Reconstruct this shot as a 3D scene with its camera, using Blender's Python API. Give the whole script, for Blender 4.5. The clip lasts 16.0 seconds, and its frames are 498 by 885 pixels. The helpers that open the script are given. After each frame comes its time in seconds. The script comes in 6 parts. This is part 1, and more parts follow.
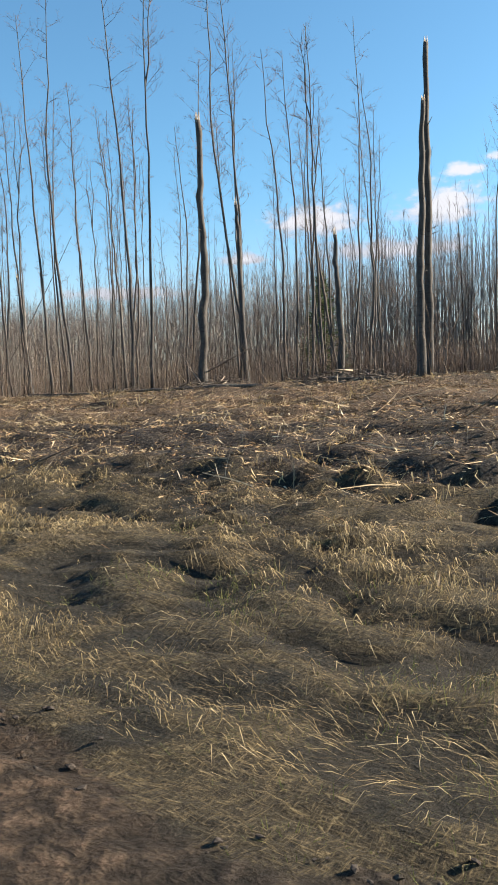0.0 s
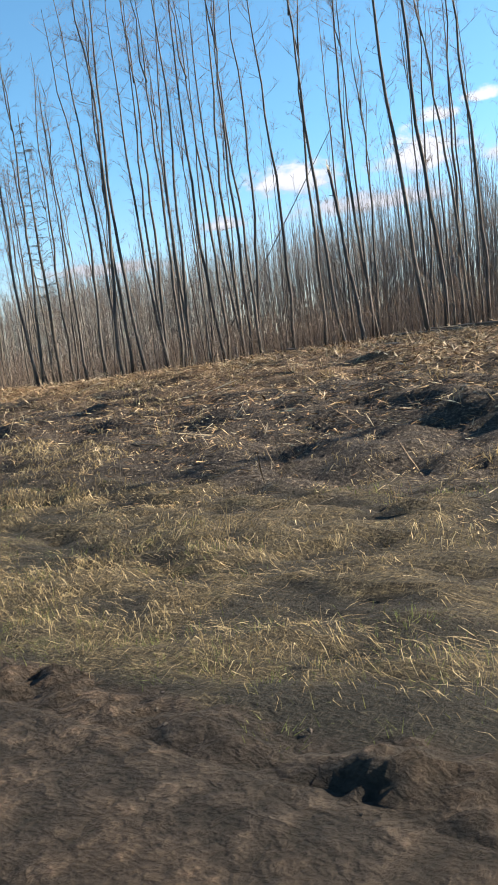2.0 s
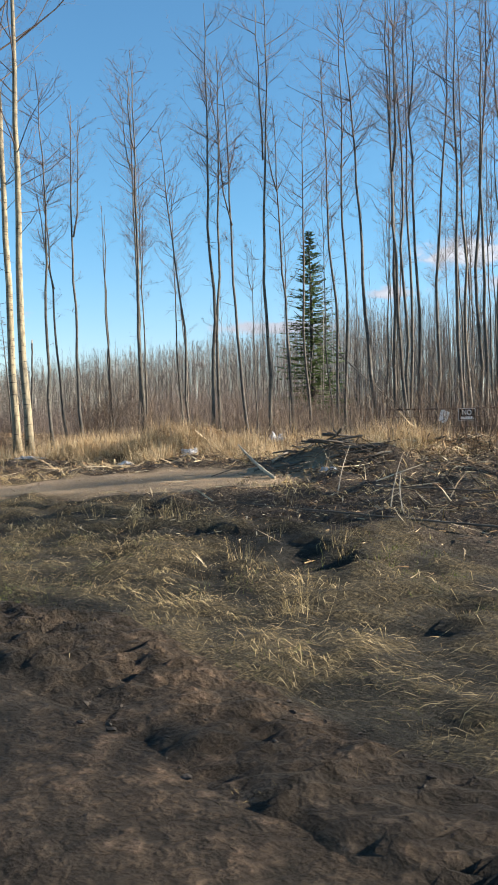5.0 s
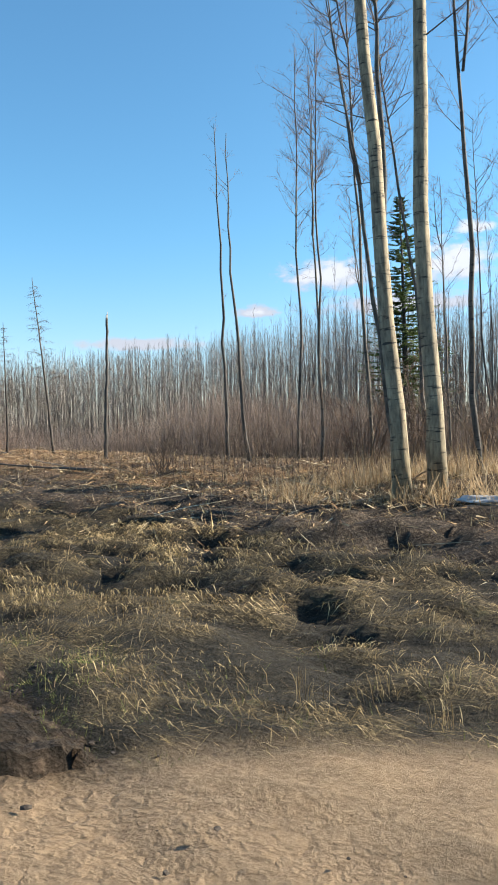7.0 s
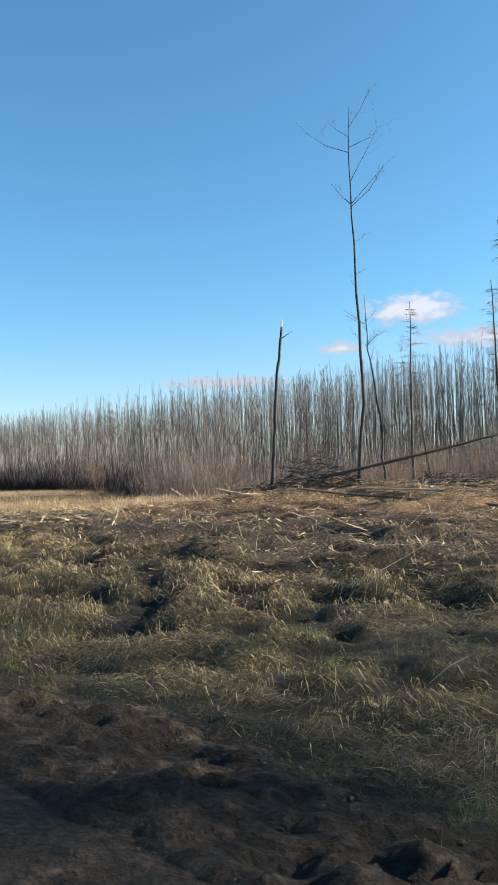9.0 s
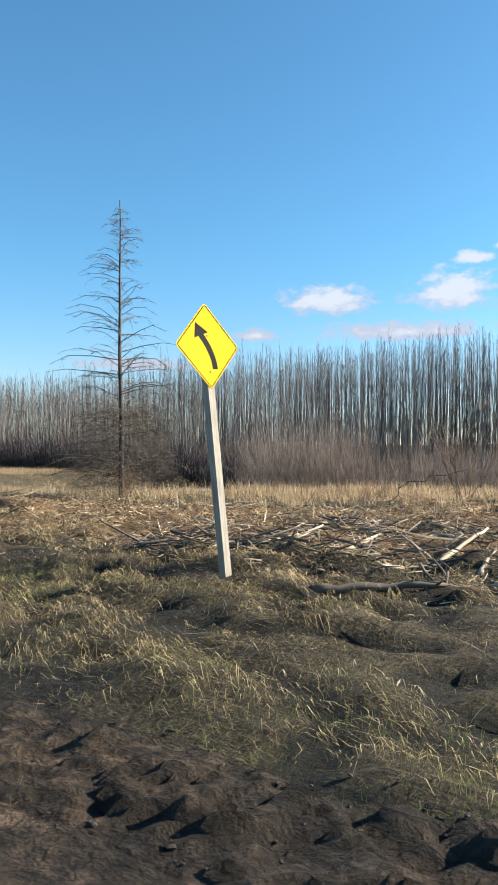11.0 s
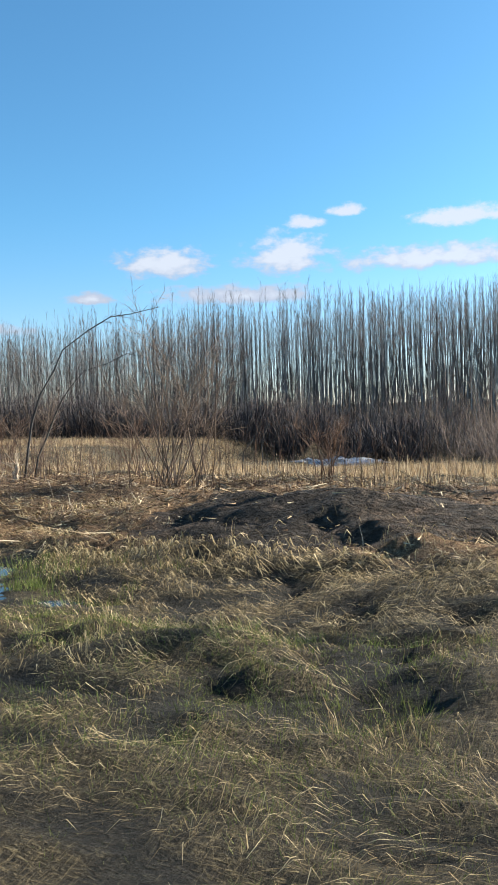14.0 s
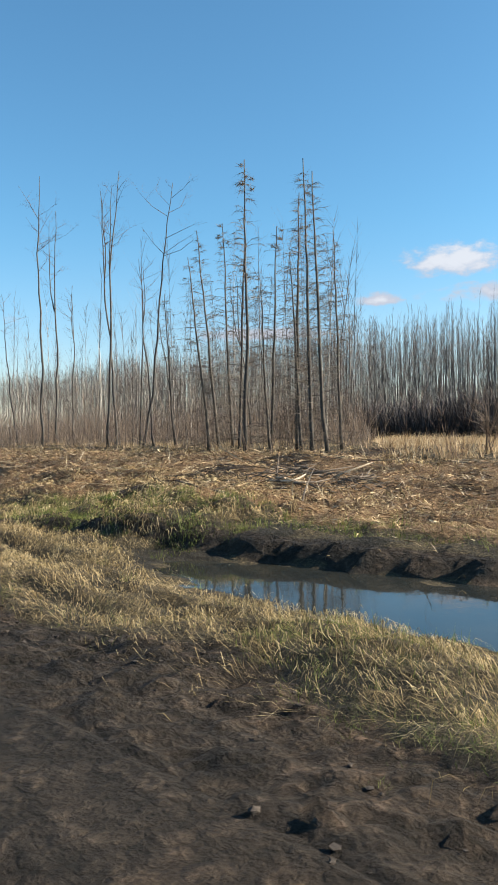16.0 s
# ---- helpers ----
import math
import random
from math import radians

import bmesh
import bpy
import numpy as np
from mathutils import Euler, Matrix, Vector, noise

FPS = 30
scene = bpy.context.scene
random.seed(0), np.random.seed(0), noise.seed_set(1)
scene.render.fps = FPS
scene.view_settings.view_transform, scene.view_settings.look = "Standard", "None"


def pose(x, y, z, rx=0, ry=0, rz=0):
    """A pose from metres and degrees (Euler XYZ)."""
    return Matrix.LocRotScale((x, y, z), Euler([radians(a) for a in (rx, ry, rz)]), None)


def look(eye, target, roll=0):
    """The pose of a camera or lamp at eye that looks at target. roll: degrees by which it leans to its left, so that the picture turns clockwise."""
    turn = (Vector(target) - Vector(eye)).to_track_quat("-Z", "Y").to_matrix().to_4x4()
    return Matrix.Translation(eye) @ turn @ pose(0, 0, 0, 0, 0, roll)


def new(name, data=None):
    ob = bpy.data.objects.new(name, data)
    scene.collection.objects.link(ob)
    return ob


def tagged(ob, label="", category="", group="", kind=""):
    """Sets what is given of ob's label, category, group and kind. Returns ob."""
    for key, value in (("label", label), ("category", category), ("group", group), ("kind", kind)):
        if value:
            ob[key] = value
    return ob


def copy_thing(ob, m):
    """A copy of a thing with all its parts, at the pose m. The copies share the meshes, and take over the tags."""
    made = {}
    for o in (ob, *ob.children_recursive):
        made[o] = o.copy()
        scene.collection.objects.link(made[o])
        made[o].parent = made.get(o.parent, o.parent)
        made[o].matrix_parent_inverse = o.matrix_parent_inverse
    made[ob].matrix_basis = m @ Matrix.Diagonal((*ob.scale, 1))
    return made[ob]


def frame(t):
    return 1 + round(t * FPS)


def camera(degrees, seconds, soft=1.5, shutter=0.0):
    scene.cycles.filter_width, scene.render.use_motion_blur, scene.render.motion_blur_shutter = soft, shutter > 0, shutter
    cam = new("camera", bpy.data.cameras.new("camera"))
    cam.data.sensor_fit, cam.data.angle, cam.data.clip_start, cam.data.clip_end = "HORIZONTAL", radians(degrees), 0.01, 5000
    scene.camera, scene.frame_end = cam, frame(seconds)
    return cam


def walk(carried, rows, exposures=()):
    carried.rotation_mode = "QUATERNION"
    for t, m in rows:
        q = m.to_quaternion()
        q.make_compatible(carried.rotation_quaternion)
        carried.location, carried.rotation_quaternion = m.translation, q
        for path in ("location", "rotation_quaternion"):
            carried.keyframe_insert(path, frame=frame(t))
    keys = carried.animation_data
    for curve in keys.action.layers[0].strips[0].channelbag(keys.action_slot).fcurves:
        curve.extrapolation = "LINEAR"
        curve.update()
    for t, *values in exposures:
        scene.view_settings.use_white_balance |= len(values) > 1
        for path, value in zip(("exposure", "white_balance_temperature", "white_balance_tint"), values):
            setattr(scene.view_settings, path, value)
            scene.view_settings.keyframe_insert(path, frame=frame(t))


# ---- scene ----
cam = camera(34.48, 16.0, soft=1.8)
PATH = [
    (0, pose(0.00, 0.12, 1.72, 85.94, 2.08, 38.57)),
    (0.5, pose(-5.41, 0.01, 1.70, 85.41, 3.73, 41.51)),
    (1, pose(-10.85, -0.09, 1.69, 84.79, 4.86, 40.33)),
    (1.5, pose(-16.35, 0.05, 1.73, 84.17, 5.84, 39.05)),
    (2, pose(-21.92, -0.03, 1.67, 83.45, 6.84, 37.88)),
    (2.5, pose(-27.52, 0.06, 1.69, 83.99, 4.35, 45.34)),
    (3, pose(-33.03, -0.02, 1.70, 87.96, 3.15, 44.48)),
    (3.5, pose(-38.48, -0.08, 1.69, 87.34, 3.08, 42.95)),
    (4, pose(-43.79, -0.04, 1.72, 86.60, 2.74, 42.40)),
    (4.5, pose(-48.95, 0.02, 1.73, 87.97, 1.34, 47.91)),
    (5, pose(-54.05, 0.00, 1.66, 88.59, 1.20, 48.80)),
    (7.3, pose(-77.93, 0.17, 1.70, 89.61, 1.38, 38.95)),
    (7.5, pose(-80.03, -0.03, 1.68, 89.55, 1.04, 40.76)),
    (7.6, pose(-81.08, -0.07, 1.72, 88.80, 0.54, 48.36)),
    (7.7, pose(-82.14, 0.04, 1.70, 88.47, 0.51, 53.28)),
    (8, pose(-85.29, -0.06, 1.70, 88.39, 0.93, 53.17)),
    (8.2, pose(-87.39, -0.03, 1.70, 89.81, 1.28, 52.58)),
    (10.5, pose(-112.09, -0.00, 1.70, 91.38, 0.83, 34.59)),
    (10.9, pose(-116.45, -0.07, 1.75, 90.86, 0.43, 36.28)),
    (11, pose(-117.55, -0.08, 1.67, 91.21, -0.11, 39.06)),
    (11.1, pose(-118.65, -0.03, 1.65, 91.65, -0.97, 42.60)),
    (11.2, pose(-119.75, -0.01, 1.69, 91.08, -1.62, 42.84)),
    (11.5, pose(-123.06, 0.04, 1.69, 90.54, -1.66, 41.54)),
    (12, pose(-128.57, -0.01, 1.71, 90.24, -2.52, 38.81)),
    (12.5, pose(-134.00, 0.01, 1.71, 90.40, -3.20, 37.30)),
    (13, pose(-139.32, 0.07, 1.72, 89.63, -1.33, 36.12)),
    (13.5, pose(-144.63, 0.04, 1.68, 88.83, -0.17, 29.81)),
    (14, pose(-149.89, 0.07, 1.72, 88.54, 1.51, 27.75)),
    (14.5, pose(-155.19, -0.00, 1.70, 90.71, 0.54, 32.98)),
    (15, pose(-160.51, -0.00, 1.70, 90.27, 0.74, 33.70)),
    (15.5, pose(-165.85, 0.05, 1.70, 89.62, 0.84, 35.75)),
    (16, pose(-171.19, -0.04, 1.70, 89.01, 1.12, 48.02)),
]
walk(cam, PATH, [(0, 1.86, 6450, 12), (.5, 1.96, 6450, 12), (1.5, 1.99, 6400, 12), (2.5, 2.07, 6250, 11), (3.5, 1.92, 6000, 9), (4.5, 1.83, 6100, 10), (5, 1.81, 6200, 10),
                 (7.3, 1.91, 6150, 9), (7.5, 1.91, 6100, 8), (8, 1.75, 6050, 8), (10.5, 1.73, 5900, 8), (15, 1.69, 5800, 8), (16, 1.69, 6150, 9)])

# ---- world, sun ----
SUN_AZ, SUN_EL = 48.0, 24.0          # degrees from +X towards +Y, and above the horizon
SUN_DIR = Vector((math.cos(radians(SUN_AZ)) * math.cos(radians(SUN_EL)), math.sin(radians(SUN_AZ)) * math.cos(radians(SUN_EL)), math.sin(radians(SUN_EL))))


class Nodes:
    """Short hand for building node trees."""

    def __init__(self, tree):
        self.tree = tree
        tree.nodes.clear()

    def add(self, kind, **settings):
        node = self.tree.nodes.new(kind)
        for key, value in settings.items():
            if key == "operation":
                node.operation = value
            elif key == "data_type":
                node.data_type = value
            elif key == "blend_type":
                node.blend_type = value
            else:
                node.inputs[key].default_value = value
        return node

    def link(self, a, b):
        self.tree.links.new(a, b)

    def math(self, op, a, b=None, c=None, clamp=False):
        node = self.tree.nodes.new("ShaderNodeMath")
        node.operation, node.use_clamp = op, clamp
        for i, v in enumerate((a, b, c)):
            if v is None:
                continue
            if isinstance(v, (int, float)):
                node.inputs[i].default_value = v
            else:
                self.link(v, node.inputs[i])
        return node.outputs[0]

    def mix(self, fac, a, b, blend="MIX"):
        node = self.tree.nodes.new("ShaderNodeMix")
        node.data_type, node.blend_type = "RGBA", blend
        for i, v in ((0, fac), (6, a), (7, b)):
            if isinstance(v, (int, float)):
                node.inputs[i].default_value = v
            elif isinstance(v, tuple):
                node.inputs[i].default_value = (*v, 1)
            else:
                self.link(v, node.inputs[i])
        return node.outputs[2]

    def noise(self, vector, scale, detail=4, rough=.6, out=0, warp=0.0):
        node = self.add("ShaderNodeTexNoise", Scale=scale, Detail=detail, Roughness=rough, Distortion=warp)
        if vector is not None:
            self.link(vector, node.inputs["Vector"])
        return node.outputs[out]

    def ramp(self, fac, *stops):
        node = self.tree.nodes.new("ShaderNodeValToRGB")
        ramp = node.color_ramp
        while len(ramp.elements) < len(stops):
            ramp.elements.new(.5)
        for e, (p, c) in zip(ramp.elements, stops):
            e.position, e.color = p, (*c, 1)
        self.link(fac, node.inputs[0])
        return node.outputs[0]

    def step(self, v, lo, hi):
        node = self.tree.nodes.new("ShaderNodeMapRange")
        node.interpolation_type = "SMOOTHSTEP"
        self.link(v, node.inputs[0])
        node.inputs[1].default_value, node.inputs[2].default_value = lo, hi
        return node.outputs[0]


def build_world():
    world = bpy.data.worlds.new("sky")
    scene.world = world
    world.use_nodes = True
    n = Nodes(world.node_tree)
    sky = n.add("ShaderNodeTexSky")
    sky.sky_type, sky.sun_disc = "NISHITA", False
    sky.sun_elevation, sky.sun_rotation = radians(SUN_EL), radians(90 - SUN_AZ)
    sky.air_density, sky.dust_density, sky.ozone_density, sky.altitude = 1.0, 0.8, 2.5, 300
    coord = n.add("ShaderNodeTexCoord")
    split = n.add("ShaderNodeSeparateXYZ")
    n.link(coord.outputs["Generated"], split.inputs[0])
    x, y, z = split.outputs
    az = n.math("ADD", n.math("MULTIPLY", n.math("ARCTAN2", n.math("MULTIPLY", x, -1), y), 57.2958), .8)
    el = n.math("ADD", n.math("MULTIPLY", n.math("ARCSINE", z), 57.2958), .35)
    # low cumulus clouds: degrees left of +Y, elevation, half width, half height
    field = None
    for a, e, w, h in ((25.6, 11.7, 3.2, 1.9), (34.2, 11.4, 3.8, 1.4), (24.1, 14.0, 1.5, .65), (21.4, 14.7, 1.5, .5),
                       (39.5, 9.1, 1.6, .6), (15, 11.2, 9, 1.1), (13.5, 13.8, 3.8, .9), (29, 9.2, 7, .9), (4, 12, 5, 1.8), (48, 7, 5, .6),
                       (-14, 12, 8, 2), (75, 8, 9, 1.2)):
        u = n.math("DIVIDE", n.math("SUBTRACT", az, a), w)
        v = n.math("DIVIDE", n.math("SUBTRACT", el, e), h)
        v = n.math("MAXIMUM", v, n.math("MULTIPLY", v, -1.5))
        r = n.math("SUBTRACT", 1, n.math("SQRT", n.math("ADD", n.math("MULTIPLY", u, u), n.math("MULTIPLY", v, v))))
        field = r if field is None else n.math("MAXIMUM", field, r)
    flat = n.add("ShaderNodeCombineXYZ")
    n.link(az, flat.inputs[0])
    n.link(n.math("MULTIPLY", el, 1.8), flat.inputs[1])
    puff = n.noise(flat.outputs[0], .7, 8, .6)
    cover = n.math("ADD", field, n.math("MULTIPLY", n.math("SUBTRACT", puff, .5), 1.9))
    mask = n.math("MULTIPLY", n.step(cover, -.1, .6), .82)
    shade = n.step(n.math("ADD", cover, n.math("MULTIPLY", n.math("SUBTRACT", el, 11), .18)), .1, .9)
    cloud = n.mix(shade, (3.5, 3.3, 3.5), (5.0, 4.7, 4.6))
    out = n.add("ShaderNodeOutputWorld")
    back = n.add("ShaderNodeBackground", Strength=SKY_STRENGTH)
    tint = n.mix(1.0, sky.outputs[0], n.mix(n.step(el, -2, 16), SKY_LOW, SKY_HIGH), "MULTIPLY")
    n.link(n.mix(mask, tint, cloud), back.inputs[0])
    n.link(back.outputs[0], out.inputs[0])


SKY_STRENGTH, SKY_HIGH, SKY_LOW = .058, (.71, 1.04, 1.06), (1.12, 1.0, .99)
build_world()
sun = new("sun", bpy.data.lights.new("sun", "SUN"))
sun.data.energy, sun.data.angle, sun.data.color = 4.9, radians(.6), (1, .85, .65)
sun.matrix_world = look(SUN_DIR * 200, (0, 0, 0))


# ---- materials ----
def material(name):
    m = bpy.data.materials.new(name)
    m.use_nodes = True
    n = Nodes(m.node_tree)
    out = n.add("ShaderNodeOutputMaterial")
    n.out = out
    bsdf = n.add("ShaderNodeBsdfPrincipled")
    n.link(bsdf.outputs[0], out.inputs[0])
    return m, n, bsdf


def bump(n, bsdf, height, strength, distance):
    b = n.add("ShaderNodeBump", Strength=strength, Distance=distance)
    n.link(height, b.inputs["Height"])
    n.link(b.outputs[0], bsdf.inputs["Normal"])


def where(n):
    return n.add("ShaderNodeNewGeometry").outputs["Position"]


def strand_material(name, *colours, rough=.75, through_light=0.0):
    """For blades, stems and chips: each piece takes its own colour from the ramp."""
    m, n, bsdf = material(name)
    geo = n.add("ShaderNodeNewGeometry")
    stops = [(i / (len(colours) - 1), c) for i, c in enumerate(colours)]
    col = n.ramp(geo.outputs["Random Per Island"], *stops)
    blotch = n.ramp(n.noise(geo.outputs["Position"], .35, 3), (.3, (.76, .74, .72)), (.7, (1.16, 1.16, 1.12)))
    tuft = n.ramp(n.noise(geo.outputs["Position"], 2.3, 3), (.32, (.62, .6, .58)), (.64, (1.18, 1.18, 1.16)))
    blotch = n.mix(1, blotch, tuft, "MULTIPLY")
    n.link(n.mix(1, col, blotch, "MULTIPLY"), bsdf.inputs["Base Color"])
    bsdf.inputs["Roughness"].default_value = rough
    bsdf.inputs["Specular IOR Level"].default_value = .18
    if through_light:
        glow = n.add("ShaderNodeBsdfTranslucent")
        n.link(n.mix(1, col, blotch, "MULTIPLY"), glow.inputs[0])
        both = n.add("ShaderNodeMixShader", Fac=through_light)
        n.link(bsdf.outputs[0], both.inputs[1])
        n.link(glow.outputs[0], both.inputs[2])
        n.link(both.outputs[0], n.out.inputs[0])
    return m


def bark_material(name, dark, pale, scar, scale=1.0):
    m, n, bsdf = material(name)
    coord = n.add("ShaderNodeTexCoord").outputs["Object"]
    stretch = n.add("ShaderNodeMapping")
    n.link(coord, stretch.inputs[0])
    stretch.inputs["Scale"].default_value = (6 * scale, 6 * scale, 1.4 * scale)
    rings = n.add("ShaderNodeMapping")
    n.link(coord, rings.inputs[0])
    rings.inputs["Scale"].default_value = (2 * scale, 2 * scale, 11 * scale)
    fibre = n.noise(stretch.outputs[0], 2.2, 6, .65)
    base = n.ramp(fibre, (.3, dark), (.62, pale))
    marks = n.ramp(n.noise(rings.outputs[0], 1.6, 4, .6), (.56, (0, 0, 0)), (.66, (1, 1, 1)))
    patch = n.ramp(n.noise(coord, .5, 3), (.35, (.6, .6, .6)), (.65, (1.15, 1.12, 1.05)))
    col = n.mix(1, n.mix(marks, base, scar), patch, "MULTIPLY")
    info = n.add("ShaderNodeObjectInfo").outputs["Random"]
    vary = n.ramp(info, (0, (.72, .72, .74)), (1, (1.15, 1.1, 1.0)))
    n.link(n.mix(1, col, vary, "MULTIPLY"), bsdf.inputs["Base Color"])
    bsdf.inputs["Roughness"].default_value = .85
    bump(n, bsdf, fibre, .5, .02)
    return m


def ground_material():
    m, n, bsdf = material("ground_soil_and_litter")
    p = where(n)
    mud = n.add("ShaderNodeAttribute")
    mud.attribute_name = "mud"
    slash = n.add("ShaderNodeAttribute")
    slash.attribute_name = "slash"
    fine, mid, wide = n.noise(p, 19, 7, .75), n.noise(p, 2.1, 5, .65), n.noise(p, .32, 4, .6)
    flat = n.add("ShaderNodeMapping")
    n.link(p, flat.inputs[0])
    flat.inputs["Scale"].default_value = (3, 11, 6)
    fibre = n.noise(flat.outputs[0], 3.0, 5, .7, 0, 1.6)
    cross = n.add("ShaderNodeMapping")
    n.link(p, cross.inputs[0])
    cross.inputs["Scale"].default_value, cross.inputs["Rotation"].default_value = (16, 3, 6), (0, 0, .7)
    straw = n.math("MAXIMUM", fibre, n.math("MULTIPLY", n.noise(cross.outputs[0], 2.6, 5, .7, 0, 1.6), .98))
    # low stops of grass and litter paint shade into the gaps between pieces
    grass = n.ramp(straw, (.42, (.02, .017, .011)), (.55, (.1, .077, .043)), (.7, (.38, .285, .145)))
    clod = n.noise(p, 7, 4, .6)
    green = n.ramp(fine, (.3, (.04, .045, .018)), (.7, (.14, .15, .06)))
    grass = n.mix(n.math("MULTIPLY", n.step(mid, .6, .72), .5), grass, green)
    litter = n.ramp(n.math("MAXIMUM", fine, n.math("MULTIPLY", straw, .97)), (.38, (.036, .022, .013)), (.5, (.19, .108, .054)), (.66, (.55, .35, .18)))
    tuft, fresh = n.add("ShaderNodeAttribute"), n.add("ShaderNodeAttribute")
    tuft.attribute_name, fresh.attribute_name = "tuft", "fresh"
    # hollows between tussocks: dark litter, with their shade put into the colour too
    hollow_shade = n.ramp(straw, (.42, (.014, .013, .011)), (.58, (.05, .043, .03)), (.76, (.2, .155, .09)))
    grass = n.mix(n.step(tuft.outputs["Fac"], .25, .7), hollow_shade, grass)
    # older litter, its dark tone also carrying the shade of the slope
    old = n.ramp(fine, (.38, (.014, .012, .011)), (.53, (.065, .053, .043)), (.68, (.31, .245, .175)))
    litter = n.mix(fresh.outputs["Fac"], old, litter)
    soil = n.ramp(mid, (.3, (.022, .018, .015)), (.7, (.1, .076, .055)))
    soil = n.mix(n.math("MULTIPLY", n.step(wide, .45, .6), .75), soil, n.ramp(mid, (.3, (.05, .037, .026)), (.7, (.17, .115, .074))))
    # crevices between clods are darkened: their shade is painted into the soil colour
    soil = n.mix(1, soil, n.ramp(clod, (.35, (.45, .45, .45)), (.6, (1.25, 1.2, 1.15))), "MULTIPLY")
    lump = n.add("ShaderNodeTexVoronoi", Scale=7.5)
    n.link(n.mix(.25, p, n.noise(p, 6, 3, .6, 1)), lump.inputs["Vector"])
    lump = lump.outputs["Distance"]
    # the same painted shade along the edges of the larger lumps
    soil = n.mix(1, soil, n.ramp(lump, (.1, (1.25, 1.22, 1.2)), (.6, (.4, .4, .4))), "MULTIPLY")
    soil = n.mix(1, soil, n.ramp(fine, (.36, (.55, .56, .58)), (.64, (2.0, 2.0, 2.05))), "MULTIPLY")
    soil = n.mix(.12, soil, n.ramp(straw, (.35, (.022, .017, .012)), (.75, (.24, .175, .1))))
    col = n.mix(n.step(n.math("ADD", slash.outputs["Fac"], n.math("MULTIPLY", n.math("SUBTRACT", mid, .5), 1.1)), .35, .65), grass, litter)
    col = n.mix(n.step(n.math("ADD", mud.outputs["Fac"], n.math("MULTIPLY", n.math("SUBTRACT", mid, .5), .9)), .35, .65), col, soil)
    track = n.add("ShaderNodeAttribute")
    track.attribute_name = "track"
    col = n.mix(n.math("MULTIPLY", track.outputs["Fac"], .85), col, n.ramp(fine, (.3, (.38, .26, .155)), (.7, (.66, .475, .3))))
    col = n.mix(1, col, n.ramp(wide, (.3, (.5, .53, .57)), (.7, (.85, .87, .89))), "MULTIPLY")
    n.link(col, bsdf.inputs["Base Color"])
    bsdf.inputs["Roughness"].default_value = .92
    bsdf.inputs["Specular IOR Level"].default_value = .22
    h = n.math("ADD", n.math("MULTIPLY", mid, .7), n.math("ADD", n.math("MULTIPLY", fine, .4), n.math("MULTIPLY", n.math("ADD", clod, straw), .3)))
    h = n.math("SUBTRACT", h, n.math("MULTIPLY", n.math("MULTIPLY", lump, mud.outputs["Fac"]), .7))
    bump(n, bsdf, h, 1.0, .25)
    return m


def road_material():
    m, n, bsdf = material("packed_gravel")
    p = where(n)
    grit, patch = n.noise(p, 45, 4, .75), n.noise(p, 1.2, 4)
    col = n.mix(1, n.ramp(grit, (.3, (.06, .05, .042)), (.7, (.2, .165, .135))), n.ramp(patch, (.3, (.7, .7, .7)), (.7, (1.1, 1.1, 1.1))), "MULTIPLY")
    n.link(col, bsdf.inputs["Base Color"])
    bsdf.inputs["Roughness"].default_value = .9
    bump(n, bsdf, grit, .6, .02)
    return m


def water_material():
    m, n, bsdf = material("still_ditch_water")
    p = where(n)
    n.link(n.ramp(n.noise(p, .8, 3), (.3, (.012, .016, .018)), (.7, (.03, .03, .024))), bsdf.inputs["Base Color"])
    bsdf.inputs["Roughness"].default_value = .035
    bsdf.inputs["IOR"].default_value = 1.33
    bsdf.inputs["Specular IOR Level"].default_value = .5
    bump(n, bsdf, n.noise(p, 5, 3), .07, .02)
    return m


def plain_material(name, colour, rough=.6, metal=0.0, wear=.25, scale=9, bumpy=.1, gloss=.5):
    m, n, bsdf = material(name)
    coord = n.add("ShaderNodeTexCoord").outputs["Object"]
    k = n.noise(coord, scale, 5, .65)
    dark = tuple(c * (1 - wear) for c in colour)
    light = tuple(min(1, c * (1 + wear * .5)) for c in colour)
    col = n.mix(1, n.ramp(k, (.3, dark), (.65, light)), n.ramp(n.noise(coord, scale * .16, 3), (.3, (.86, .86, .86)), (.7, (1.05, 1.05, 1.05))), "MULTIPLY")
    n.link(col, bsdf.inputs["Base Color"])
    bsdf.inputs["Roughness"].default_value, bsdf.inputs["Metallic"].default_value = rough, metal
    bsdf.inputs["Specular IOR Level"].default_value = gloss
    bump(n, bsdf, k, bumpy, .01)
    return m


def wood_material(name, dark, pale, scale=1.0):
    m, n, bsdf = material(name)
    coord = n.add("ShaderNodeTexCoord").outputs["Object"]
    s = n.add("ShaderNodeMapping")
    n.link(coord, s.inputs[0])
    s.inputs["Scale"].default_value = (20 * scale, 20 * scale, 1.5 * scale)
    g = n.noise(s.outputs[0], 2, 5, .6)
    col = n.mix(1, n.ramp(g, (.3, dark), (.7, pale)), n.ramp(n.noise(coord, 1.4, 3), (.3, (.75, .75, .75)), (.7, (1.08, 1.08, 1.08))), "MULTIPLY")
    n.link(col, bsdf.inputs["Base Color"])
    bsdf.inputs["Roughness"].default_value = .8
    bump(n, bsdf, g, .35, .01)
    return m


